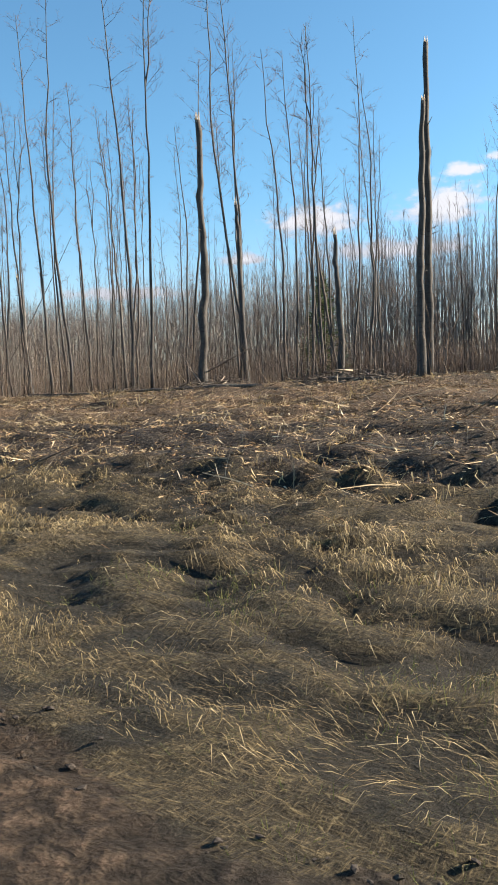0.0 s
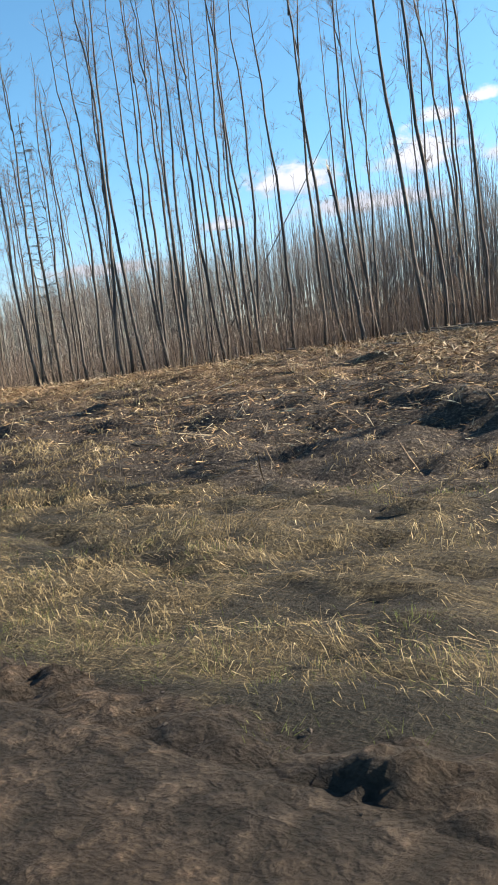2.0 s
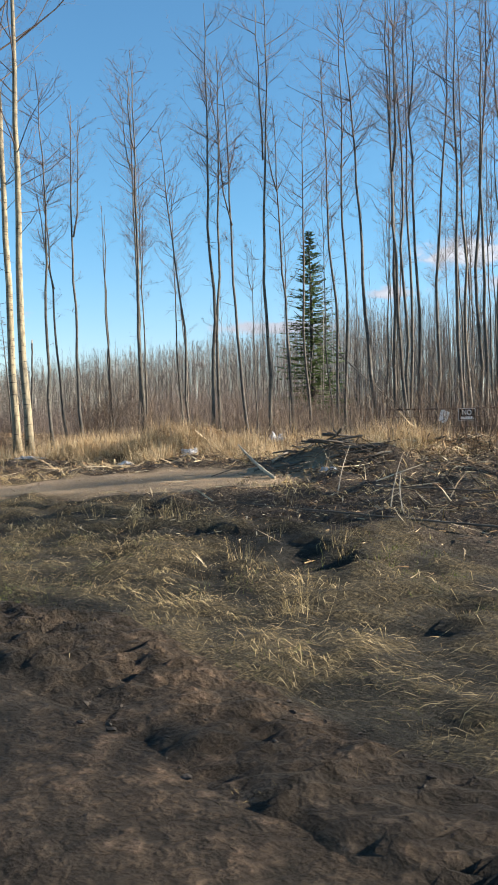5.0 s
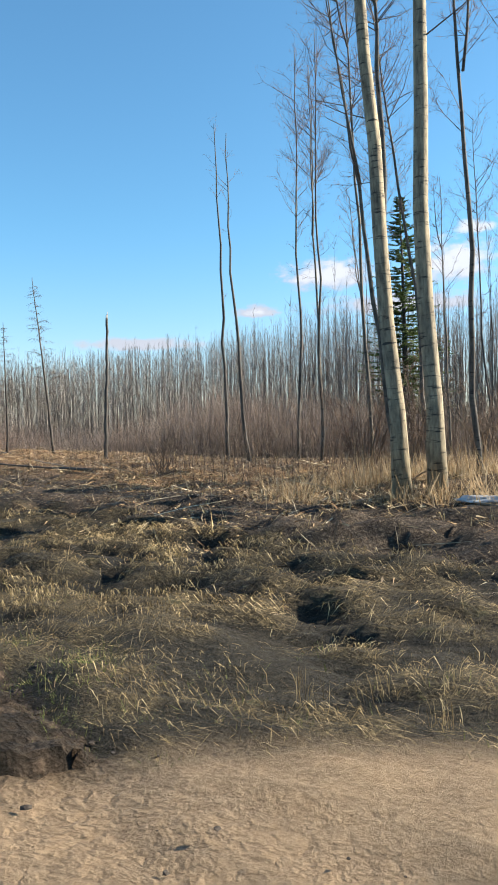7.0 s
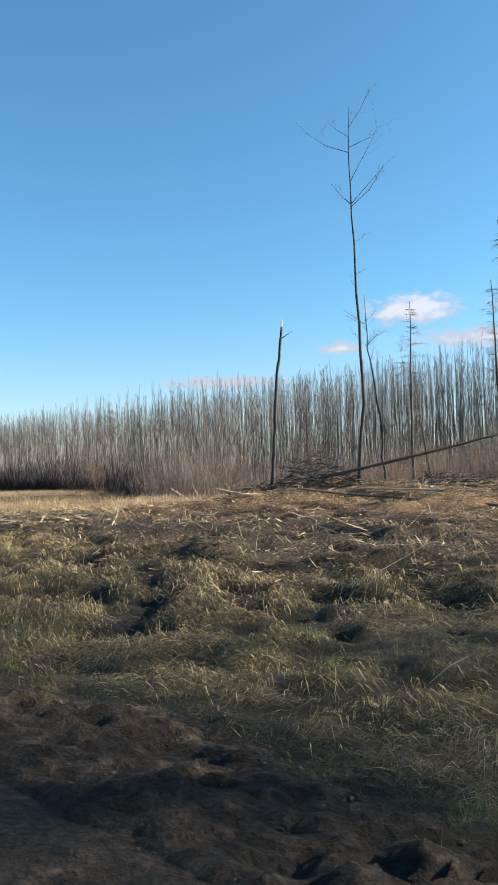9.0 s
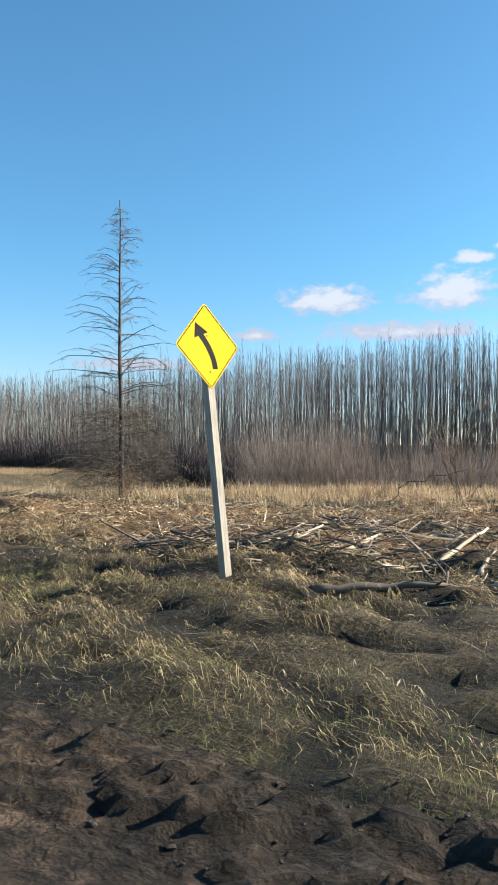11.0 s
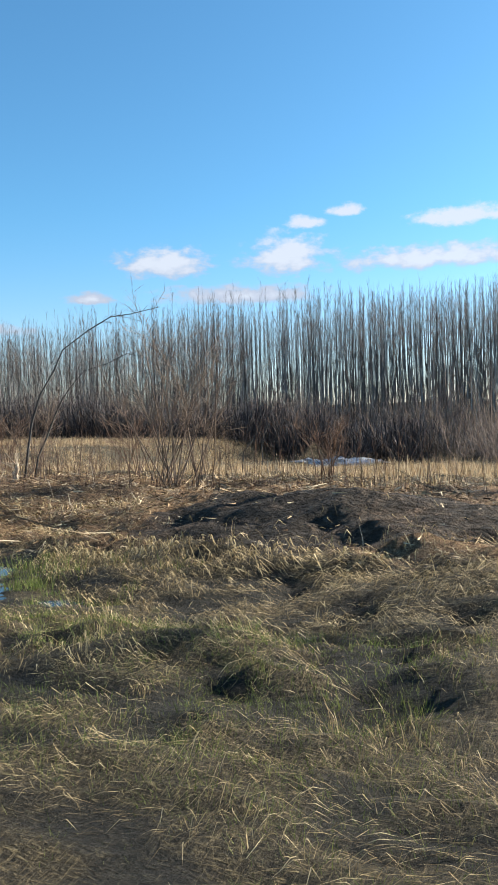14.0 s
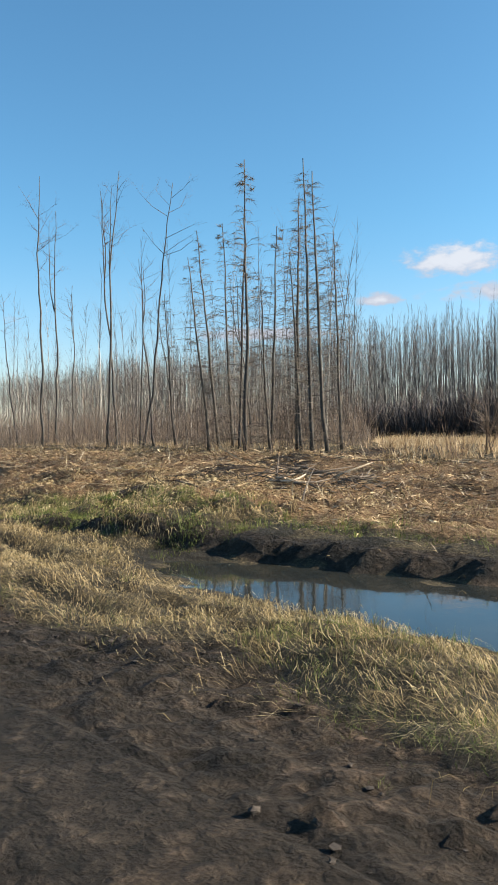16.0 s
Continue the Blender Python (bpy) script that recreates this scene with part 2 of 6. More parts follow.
M_GROUND, M_ROAD, M_WATER = ground_material(), road_material(), water_material()
M_ASPEN = bark_material("aspen_bark", (.024, .023, .023), (.135, .128, .117), (.022, .021, .02))
M_PALEASPEN = bark_material("pale_aspen_bark", (.080, .070, .056), (.336, .304, .232), (.040, .036, .032))
M_DARKBARK = bark_material("weathered_dark_bark", (.021, .021, .022), (.085, .082, .08), (.022, .021, .021))
M_TWIG = strand_material("bare_twigs", (.068, .051, .046), (.136, .102, .093), (.200, .156, .140), through_light=.4)
M_LARCHBARK = bark_material("tamarack_bark", (.023, .021, .02), (.085, .077, .069), (.02, .018, .017))
M_LARCHTWIG = strand_material("tamarack_twigs", (.058, .05, .044), (.13, .111, .095), (.225, .193, .163), through_light=.4)
M_SPRUCE = strand_material("spruce_needles", (.036, .060, .022), (.068, .104, .038), (.112, .152, .064), through_light=.25)
M_STRAW = strand_material("dry_grass", (.05, .039, .022), (.235, .178, .09), (.46, .355, .185), (.68, .555, .34), through_light=.25)
M_MEADOW = strand_material("meadow_grass", (.240, .164, .096), (.376, .276, .164), (.480, .372, .236), (.592, .488, .344), through_light=.4)
M_GREEN = strand_material("green_grass", (.045, .062, .018), (.115, .155, .04), (.2, .24, .065), (.31, .3, .12), through_light=.35)
M_CHIP = strand_material("wood_chips", (.036, .024, .016), (.17, .102, .056), (.42, .29, .16), (.68, .56, .38))
M_STICK = strand_material("broken_sticks", (.072, .051, .035), (.224, .168, .112), (.400, .328, .228), (.560, .488, .368))
M_BRUSH = strand_material("leafless_brush", (.1, .077, .064), (.2, .157, .13), (.32, .26, .215), through_light=.5)
M_FARBRUSH = strand_material("far_leafless_brush", (.095, .078, .073), (.2, .164, .15), (.33, .272, .245), through_light=.4)
M_REDBRUSH = strand_material("reddish_willow_stems", (.112, .072, .056), (.200, .136, .104), (.264, .196, .152), through_light=.4)
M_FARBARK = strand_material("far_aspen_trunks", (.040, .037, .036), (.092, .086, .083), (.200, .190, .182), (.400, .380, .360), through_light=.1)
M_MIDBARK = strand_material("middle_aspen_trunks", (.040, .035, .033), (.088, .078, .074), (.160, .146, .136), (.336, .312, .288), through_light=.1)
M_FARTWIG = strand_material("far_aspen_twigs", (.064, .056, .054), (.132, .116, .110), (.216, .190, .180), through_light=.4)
# brush stems in the far forest's shade: the shade is in the colour
M_SHADEBRUSH = strand_material("forest_shaded_stems", (.028, .026, .030), (.056, .050, .054), (.104, .092, .092))
M_LOG = wood_material("peeled_wood", (.240, .184, .124), (.528, .448, .336))
M_OLDLOG = wood_material("weathered_wood", (.048, .037, .027), (.152, .120, .090))
M_POST = wood_material("sawn_sign_post", (.2, .175, .138), (.34, .315, .265))
M_STEEL = plain_material("galvanised_steel", (.2, .2, .195), .55, .55, .3, 30)
M_YELLOW = plain_material("yellow_sign_sheeting", (.640, .424, .003), .8, 0, .05, 5, .02, .12)
M_ORANGE = plain_material("orange_sign_sheeting", (.656, .192, .002), .75, 0, .06, 5, .02, .1)
M_BLACK = plain_material("black_sign_film", (.014, .014, .014), .8, 0, .2, 8, .02, .1)
M_WHITE = plain_material("white_sign_face", (.76, .76, .74), .5, 0, .12, 6, .03)
M_RUST = plain_material("rusty_gate_steel", (.072, .048, .040), .7, .3, .35, 25)
M_SNOW = plain_material("old_snow", (.42, .43, .45), .85, 0, .65, 6, 1.0)
M_SOILCLOD = plain_material("dark_soil", (.055, .046, .039), .97, 0, .5, 30, .9, .15)


# ---- terrain ----
YS = np.array([-9, 2.2, 3.5, 5, 7, 9, 10.4, 12, 16, 20, 26, 35, 50, 70, 100.0])
STATIONS = {}


def station(x, *heights):
    near, mid, far = heights[:6], heights[5:7], heights[6:]
    bank = mid[0] + (mid[1] - mid[0]) * .5
    STATIONS[x] = np.array((*near, bank, *far))


station(60, 0, 0, -.05, -.05, 0, .15, .7, 1.1, 1.4, 1.8, 1.9, 1.9, 1.9, 1.9)
station(-15, 0, 0, -.05, -.05, 0, .15, .7, 1.1, 1.4, 1.8, 1.9, 1.9, 1.9, 1.9)
station(-33, 0, 0, -.05, -.05, 0, .2, .7, 1.05, 1.2, 1.5, 1.7, 1.7, 1.7, 1.7)
station(-54, 0, 0, 0, .05, .2, .4, .7, .9, 1.0, 1.0, 1.0, 1.0, 1.0, 1.0)
station(-68, 0, 0, .05, .15, .4, .6, .75, .85, .95, .95, .95, .8, .8, .8)
station(-74, 0, 0, .05, .1, .2, .25, .4, .85, 1.0, .95, .95, .7, .6, .6)
station(-84, 0, 0, .05, .1, .15, .25, .4, .5, .6, .7, .7, .5, .3, .3)
station(-98, 0, 0, 0, .05, .15, .25, .4, .6, .7, .7, .5, .2, 0, 0)
station(-111, 0, 0, 0, .1, .2, .3, .6, 1.0, 1.3, 1.2, .8, .2, -.2, -.2)
station(-123, 0, 0, .05, .15, .26, .3, .35, .4, .45, .4, .2, -.4, 0, 1.6)
station(-135.5, 0, 0, 0, 0, -.1, 0, .2, .35, .4, .3, .1, -.7, -.2, 1.6)
station(-141, 0, 0, 0, .04, -.31, -.27, .15, .3, .35, .25, 0, -1.2, -1.6, 1.6)
station(-147, 0, 0, 0, .05, .03, .06, .25, .3, .2, -.15, -.8, -1.7, -2.0, 1.6)
station(-155, 0, 0, 0, -.02, -.18, -.05, .25, .35, .2, -.15, -.8, -1.7, -2.0, 1.6)
station(-161, 0, 0, 0, -.12, -.55, -.24, .12, .4, .25, -.15, -.8, -1.7, -2.0, 1.6)
station(-163.5, 0, 0, 0, .02, -.38, -.3, .12, .4, .25, -.15, -.8, -1.7, -2.0, 1.6)
station(-172, 0, 0, 0, -.1, -.6, -.42, .02, .4, .4, -.1, -.8, -1.7, -2.0, 1.6)
station(-179, 0, 0, 0, -.06, -.4, -.25, .15, .7, .7, .7, .4, -1.2, -1.6, 1.6)
station(-183, 0, 0, 0, -.03, -.12, -.02, .3, .7, .85, .8, .6, .1, .1, 1.6)
station(-187, 0, 0, 0, -.05, -.2, 0, .6, .9, .95, .9, .8, .4, .2, 1.6)
station(-330, 0, 0, 0, -.05, -.15, .05, .6, .8, .9, .9, .8, .5, .4, 1.6)
SX = np.array(sorted(STATIONS))
SZ = np.array([STATIONS[x] for x in SX])


def lattice(ix, iy, seed):
    n = np.sin(ix * 127.1 + iy * 311.7 + seed * 74.7) * 43758.5453
    return n - np.floor(n)


def value_noise(x, y, seed=0):
    ix, iy = np.floor(x), np.floor(y)
    fx, fy = x - ix, y - iy
    fx, fy = fx * fx * (3 - 2 * fx), fy * fy * (3 - 2 * fy)
    a = lattice(ix, iy, seed) * (1 - fx) + lattice(ix + 1, iy, seed) * fx
    b = lattice(ix, iy + 1, seed) * (1 - fx) + lattice(ix + 1, iy + 1, seed) * fx
    return a * (1 - fy) + b * fy


def smooth_ground(x, y):
    x, y = np.atleast_1d(np.asarray(x, float)), np.atleast_1d(np.asarray(y, float))
    xc = np.clip(x, SX[0], SX[-1])
    i = np.clip(np.searchsorted(SX, xc) - 1, 0, len(SX) - 2)
    f = (xc - SX[i]) / (SX[i + 1] - SX[i])
    f = f * f * (3 - 2 * f)
    yc = np.clip(y, YS[0], YS[-1])
    j = np.clip(np.searchsorted(YS, yc) - 1, 0, len(YS) - 2)
    g = (yc - YS[j]) / (YS[j + 1] - YS[j])
    z = (SZ[i, j] * (1 - g) + SZ[i, j + 1] * g) * (1 - f) + (SZ[i + 1, j] * (1 - g) + SZ[i + 1, j + 1] * g) * f
    return z + 3.5 * np.clip((y - 95) / 45, 0, 1)


MUD_X = np.array([-190, -176, -170, -160, -140, -133, -128, -123, -112, -98, -90, -84, -75, -56, -45, -30, -12, -5, 10.0])
MUD_Y = np.array([3.3, 3.7, 3.1, 2.3, 2.2, 3.2, 3.8, 3.3, 3.2, 3.5, 3.9, 3.3, 2.9, 3.4, 2.9, 2.8, 3.0, 2.6, 2.4])


def mud_edge(x, y):
    """How far from the road the bare soil reaches."""
    return np.interp(x, MUD_X, MUD_Y) + 1.0 * (value_noise(x * .5, y * .5, 8) - .5)


# low heaps of soil and roots: x, y, half length, half width, height
HEAPS = ((-64.6, 11.8, 1.6, .8, .45), (-67.5, 17.5, 2.6, 1.2, .3), (-61.5, 16.6, 3.0, 1.0, .12), (-171.6, 61.2, 2.6, 1.1, 1.3), (-175.6, 60.4, 1.1, 1.0, 1.4), (-113.4, 20.3, 1.5, .8, .25),
         (-154.6, 11.7, 3.1, 1.5, .3), (-76, 17, 2.2, 1.2, .45), (-48, 17.5, 9, 1.5, .15), (-57, 16.5, 5, 1.0, .12), (-75.5, 15.2, 2.2, 1.2, .5), (-80, 14.5, 2.5, 1.2, .4), (-138.5, 13.5, 2.5, .8, .25))


def track(x, y):
    """How much a place belongs to the dirt track that leaves the road; 0 to 1."""
    best = np.full(np.shape(x), 9.0)
    for (ax, ay), (bx, by) in (((-80, -1), (-72.8, 5)), ((-72.8, 5), (-68.2, 8.3)), ((-68.2, 8.3), (-65.6, 9.8))):
        dx, dy = bx - ax, by - ay
        f = np.clip(((x - ax) * dx + (y - ay) * dy) / (dx * dx + dy * dy), 0, 1)
        best = np.minimum(best, np.hypot(x - ax - f * dx, y - ay - f * dy))
    return np.clip((1.75 - best + .7 * (value_noise(x * .9, y * .9, 19) - .5)) / .5, 0, 1)


def bare_heap(x, y):
    """A mound of bare soil beside the ditch, dark in place of shade; 0 to 1."""
    d = np.hypot((x + 154.3) / 3.3, (y - 11.5) / 2.1) + .5 * (value_noise(x * 1.1, y * 1.3, 29) - .5)
    return np.clip((1.05 - d) / .2, 0, 1)


def cut_bank(x, y):
    """The steep bare bank on the far side of the ditch; 0 below it, 1 on top."""
    edge = np.interp(x, [-188, -181, -176, -171, -165, -158], [7.0, 7.4, 8.5, 9.8, 10.2, 10.2]) + .4 * (value_noise(x * .4, x * 0, 24) - .5) + .25 * (value_noise(x * 1.7, x * 0, 25) - .5)
    return np.clip((y - edge) / .3, 0, 1) * np.clip((-173 - x) / 3, 0, 1) * np.clip((x + 188) / 4, 0, 1)


GRASSY_X = np.array([-195, -150, -118, -110, -98, -85, -72, -55, -30, -18, -8, 10.0])
GRASSY = np.array([1, .8, .6, .6, .8, .8, .35, .15, .1, .25, .5, .7])


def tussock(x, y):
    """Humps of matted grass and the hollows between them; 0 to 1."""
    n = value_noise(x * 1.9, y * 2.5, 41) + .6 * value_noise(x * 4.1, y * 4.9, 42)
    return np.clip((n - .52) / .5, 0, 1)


def ground_z(x, y):
    """Height of the ground with its hummocks, for numbers or arrays."""
    x, y = np.atleast_1d(np.asarray(x, float)), np.atleast_1d(np.asarray(y, float))
    z = smooth_ground(x, y)
    for hx, hy, hl, hw, hh in HEAPS:
        z = z + hh * np.exp(-((x - hx) / hl) ** 2 - ((y - hy) / hw) ** 2) * (.6 + .8 * value_noise(x * 1.6, y * 1.6, 17))
    z = z + .3 * cut_bank(x, y) * np.exp(-np.clip(y - 10, 0, 9) / 2.2)
    verge = np.clip((y - 2.6) / 1.2, 0, 1)
    far = np.clip((60 - y) / 40, 0, 1)
    rough = verge * far * (1 - .8 * track(x, y))
    z = z + rough * (.15 * (value_noise(x * .45, y * .7, 1) - .5) + .1 * (value_noise(x * 1.2, y * 1.7, 2) - .5)
                     + .07 * (value_noise(x * 2.6, y * 3.3, 3) - .5))
    verge = np.clip((y - 2.6) / 3.2, 0, 1)
    z = z + verge * np.clip((13 - y) / 3, 0, 1) * (1 - track(x, y)) * np.clip((smooth_ground(x, y) + .2) / .15, np.where(x < -134, 0, 1), 1) * (.1 + .09 * np.interp(x, GRASSY_X, GRASSY)) * (tussock(x, y) - .5)
    # windrows and heaps of pushed slash
    heaped = np.clip((y - np.where(x < -127, 10.8, 7)) / 2.5, 0, 1) * np.clip((np.where(x < -127, 17.5, 27) - y) / 4, 0, 1) * (1 - track(x, y))
    ridge = 1 - np.abs(2 * value_noise(x * .8, y * 1.15, 33) - 1)
    z = z + heaped * (.2 * (ridge - .6) + .15 * (value_noise(x * 1.9, y * 2.4, 34) - .5))
    lump = np.abs(value_noise(x * 3.1, y * 3.7, 5) + .5 * value_noise(x * 6.3, y * 7.1, 6) - .75)
    z = z + verge * np.clip((14 - y) / 4, 0, 1) * (1 - .8 * track(x, y)) * .12 * (.25 - lump)
    return z + np.clip((y - 1.6) / .6, 0, 1) * np.clip((4.6 - y) / 1, 0, 1) * .07 * (value_noise(x * 2.3, y * 6, 4) - .5)


# ---- mesh helpers ----
def np_object(name, verts, faces, mat, smooth=False):
    """An object from arrays of corners and of faces with equally many corners."""
    verts, faces = np.asarray(verts, np.float32), np.asarray(faces, np.int32)
    me = bpy.data.meshes.new(name)
    me.vertices.add(len(verts))
    me.vertices.foreach_set("co", verts.ravel())
    me.loops.add(faces.size)
    me.loops.foreach_set("vertex_index", faces.ravel())
    me.polygons.add(len(faces))
    me.polygons.foreach_set("loop_start", np.arange(0, faces.size, faces.shape[1], dtype=np.int32))
    me.polygons.foreach_set("use_smooth", np.full(len(faces), smooth))
    me.update(calc_edges=True)
    me.materials.append(mat)
    return new(name, me)


class Shape:
    """Collects corners and faces of one part."""

    def __init__(self):
        self.v, self.f = [], []

    def tube(self, points, radii, sides=6, cap=True):
        start, last = len(self.v), None
        for i, p in enumerate(points):
            a, b = points[max(i - 1, 0)], points[min(i + 1, len(points) - 1)]
            d = (b - a).normalized()
            ref = Vector((1, 0, 0)) if abs(d.x) < .8 else Vector((0, 1, 0))
            u = d.cross(ref).normalized()
            w = d.cross(u)
            for k in range(sides):
                t = 2 * math.pi * k / sides
                self.v.append(p + (u * math.cos(t) + w * math.sin(t)) * radii[i])
        for i in range(len(points) - 1):
            for k in range(sides):
                a, b = start + i * sides + k, start + i * sides + (k + 1) % sides
                self.f.append((a, b, b + sides, a + sides))
        if cap:
            self.f.append(tuple(range(start + (len(points) - 1) * sides, start + len(points) * sides)))
            self.f.append(tuple(reversed(range(start, start + sides))))

    def box(self, lo, hi, m=None):
        s = len(self.v)
        for x in (lo[0], hi[0]):
            for y in (lo[1], hi[1]):
                for z in (lo[2], hi[2]):
                    p = Vector((x, y, z))
                    self.v.append(m @ p if m else p)
        for f in ((0, 1, 3, 2), (4, 6, 7, 5), (0, 4, 5, 1), (2, 3, 7, 6), (0, 2, 6, 4), (1, 5, 7, 3)):
            self.f.append(tuple(s + i for i in f))

    def blade(self, a, b, w, side):
        s = len(self.v)
        self.v += [a - side * w, a + side * w, b]
        self.f.append((s, s + 1, s + 2))

    def twig(self, a, b, w, rnd):
        d = b - a
        side = d.cross(Vector((rnd.gauss(0, 1), rnd.gauss(0, 1), rnd.gauss(0, 1)))).normalized()
        self.blade(a, b, w, side)

    def data(self, name, mat, smooth=True):
        me = bpy.data.meshes.new(name)
        me.from_pydata([tuple(v) for v in self.v], [], self.f)
        me.polygons.foreach_set("use_smooth", [smooth] * len(me.polygons))
        me.materials.append(mat)
        return me


def part(name, shape, mat, parent, label="", smooth=True):
    ob = new(name, shape if isinstance(shape, bpy.types.Mesh) else shape.data(name, mat, smooth))
    ob.parent = parent
    return tagged(ob, label)


def thing(name, label, category, group=""):
    return tagged(new(name), label, category, group)


def gz(x, y):
    return float(ground_z(x, y)[0])


# ---- ground ----
def spaced(*runs):
    out = []
    for a, b, s in runs:
        out += list(np.arange(a, b, s))
    return np.array(out)


def beyond(x, y):
    """Where the slash narrows to a band along the ditch."""
    return x + 14 * (value_noise(x * .16, y * .16, 66) - .5) < -133


def fresh_slash(x, y):
    """Where newly splintered wood covers the older litter, which is dark for the slope's shade."""
    return np.where(x < -122, 1, np.clip((y - 12.5 + 4 * (value_noise(x * .3, y * .4, 46) - .5)) / 3, .12, 1) * np.interp(x, [-50, -28], [1, .4]))


def build_ground():
    xs = spaced((-3000, -900, 700), (-900, -340, 80), (-340, -225, 5), (-225, -196, .5), (-196, 10, .2), (10, 14, .5), (14, 35, 1.5), (35, 100, 5), (100, 900, 100), (900, 3001, 700))
    ys = spaced((-3000, -300, 900), (-300, -20, 70), (-20, 1.2, 2.5), (1.2, 2.4, .2), (2.4, 8, .125), (8, 19, .2), (19, 27.5, .34), (27.5, 30, .7), (30, 60, 2.5), (60, 130, 5), (130, 500, 60), (500, 3001, 800))
    gx, gy = np.meshgrid(xs, ys, indexing="ij")
    z = ground_z(gx.ravel(), gy.ravel())
    x, y = gx.ravel(), gy.ravel()
    z = np.where((y < 1.3), z - .07, z)
    # wheel ruts and turned soil on the shoulder
    mud = np.clip((mud_edge(x, y) + .25 - y) / .5, 0, 1)
    mud += np.exp(-((x + 90) / 5) ** 2) * np.clip((5.2 - y) / 1.4, 0, 1) * .6
    face = np.clip(cut_bank(x, y) * 4, 0, 1) * (1 - cut_bank(x, y - .35))
    mud = np.clip(np.maximum(np.maximum(mud, face * 1.3), bare_heap(x, y) * 1.2), 0, 1) * (y > -8)
    slash = np.clip((y - np.interp(x, [-85, -75, -22, -12], [8, 5.5, 5.5, 8])) / 4, 0, 1) * np.clip((34 - y) / 6, 0, 1)
    slash = np.where(beyond(x, y), np.clip((y - 8.5) / 2, 0, 1) * np.clip((17.5 - y) / 2, 0, 1), slash)
    rut = np.sin(y * 5.2) * np.clip((4.2 - y) / 1, 0, 1) * np.clip((y - 2.2) / .4, 0, 1)
    z = z + rut * .03 * (.4 + value_noise(x * .2, y * 0, 12)) * (y < 2.3) - .05 * mud * np.clip((y - 2.2) / .2, 0, 1)
    nx, ny = len(xs), len(ys)
    i = np.arange(nx * ny).reshape(nx, ny)
    faces = np.stack([i[:-1, :-1], i[1:, :-1], i[1:, 1:], i[:-1, 1:]], -1).reshape(-1, 4)
    ob = np_object("ground", np.stack([x, y, z], 1), faces, M_GROUND, True)
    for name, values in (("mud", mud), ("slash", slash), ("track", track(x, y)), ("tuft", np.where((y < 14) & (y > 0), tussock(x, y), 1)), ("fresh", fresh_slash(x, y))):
        ob.data.attributes.new(name, "FLOAT", "POINT").data.foreach_set("value", values.astype(np.float32))
    tagged(ob, "rough cleared ground with dry grass, mud and wood litter", "ground", kind="structure")


def cells(x, y, size, seed):
    """Distance to the nearest of scattered points, one in each cell, in cell sizes."""
    u, v = x / size, y / size
    iu, iv, best = np.floor(u), np.floor(v), np.full(np.shape(x), 9.0)
    for du in (-1, 0, 1):
        for dv in (-1, 0, 1):
            cu, cv = iu + du, iv + dv
            best = np.minimum(best, np.hypot(cu + lattice(cu, cv, seed) - u, cv + lattice(cu, cv, seed + 3) - v))
    return best


def build_turned_soil():
    """The churned strip between the road and the grass: broken clods lying on the ground."""
    xs, ys = np.arange(-192, 8, .07), np.arange(2.0, 4.9, .07)
    gx, gy = np.meshgrid(xs, ys, indexing="ij")
    x, y = gx.ravel(), gy.ravel()
    wx, wy = x + .12 * (value_noise(x * 3, y * 3, 26) - .5), y + .12 * (value_noise(x * 3, y * 3, 27) - .5)
    much = np.clip((mud_edge(x, y) + .25 - y) / .5, 0, 1) * np.clip((y - 2.1) / .3, 0, 1) * np.clip(.45 + 1.2 * value_noise(x * .5, y * .9, 28), 0, 1)
    big = np.clip(1 - cells(wx, wy, .3, 61) / .62, 0, 1) ** .7 * (value_noise(x * 2.1, y * 2.1, 62) > .42)
    small = np.clip(1 - cells(wx, wy, .14, 63) / .6, 0, 1) ** .7
    z = ground_z(x, y) - .07 + much * (.06 + .075 * big + .06 * small + .04 * (value_noise(x * 6, y * 6, 64) - .5))
    z = np.where(track(x, y) > .3, ground_z(x, y) - .15, z)
    i = np.arange(len(x)).reshape(len(xs), len(ys))
    faces = np.stack([i[:-1, :-1], i[1:, :-1], i[1:, 1:], i[:-1, 1:]], -1).reshape(-1, 4)
    use = (much.ravel()[faces].max(1) > .02)
    faces = faces[use]
    keep, faces = np.unique(faces, return_inverse=True)
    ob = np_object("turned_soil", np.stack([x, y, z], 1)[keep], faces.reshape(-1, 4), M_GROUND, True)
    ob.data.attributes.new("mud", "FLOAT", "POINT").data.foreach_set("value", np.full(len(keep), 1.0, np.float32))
    tagged(ob, "dark churned soil with broken clods along the road", "soil", kind="structure")


def build_road():
    xs = np.concatenate([np.linspace(900, 40, 20), np.arange(39, -240, -1.0), np.linspace(-241, -1200, 20)])
    ys = np.array([-7.2, -6.6, -4, -2.2, 0, .5, .95, 1.25])
    zs = np.array([-.2, 0.0, .03, .05, .03, .015, 0.0, -.12])
    gx, gy = np.meshgrid(xs, ys, indexing="ij")
    wob = np.where(gy > .9, .25 * (value_noise(gx * .6, gx * 0, 21) - .5), 0)
    z = np.broadcast_to(zs, gx.shape) + .012 * (value_noise(gx * 1.5, gy * 1.5, 22) - .5)
    i = np.arange(gx.size).reshape(gx.shape)
    faces = np.stack([i[:-1, :-1], i[:-1, 1:], i[1:, 1:], i[1:, :-1]], -1).reshape(-1, 4)
    ob = np_object("road", np.stack([gx.ravel(), (gy + wob).ravel(), z.ravel()], 1), faces, M_ROAD, True)
    tagged(ob, "packed brown gravel road beside the clearing", "road", kind="structure")


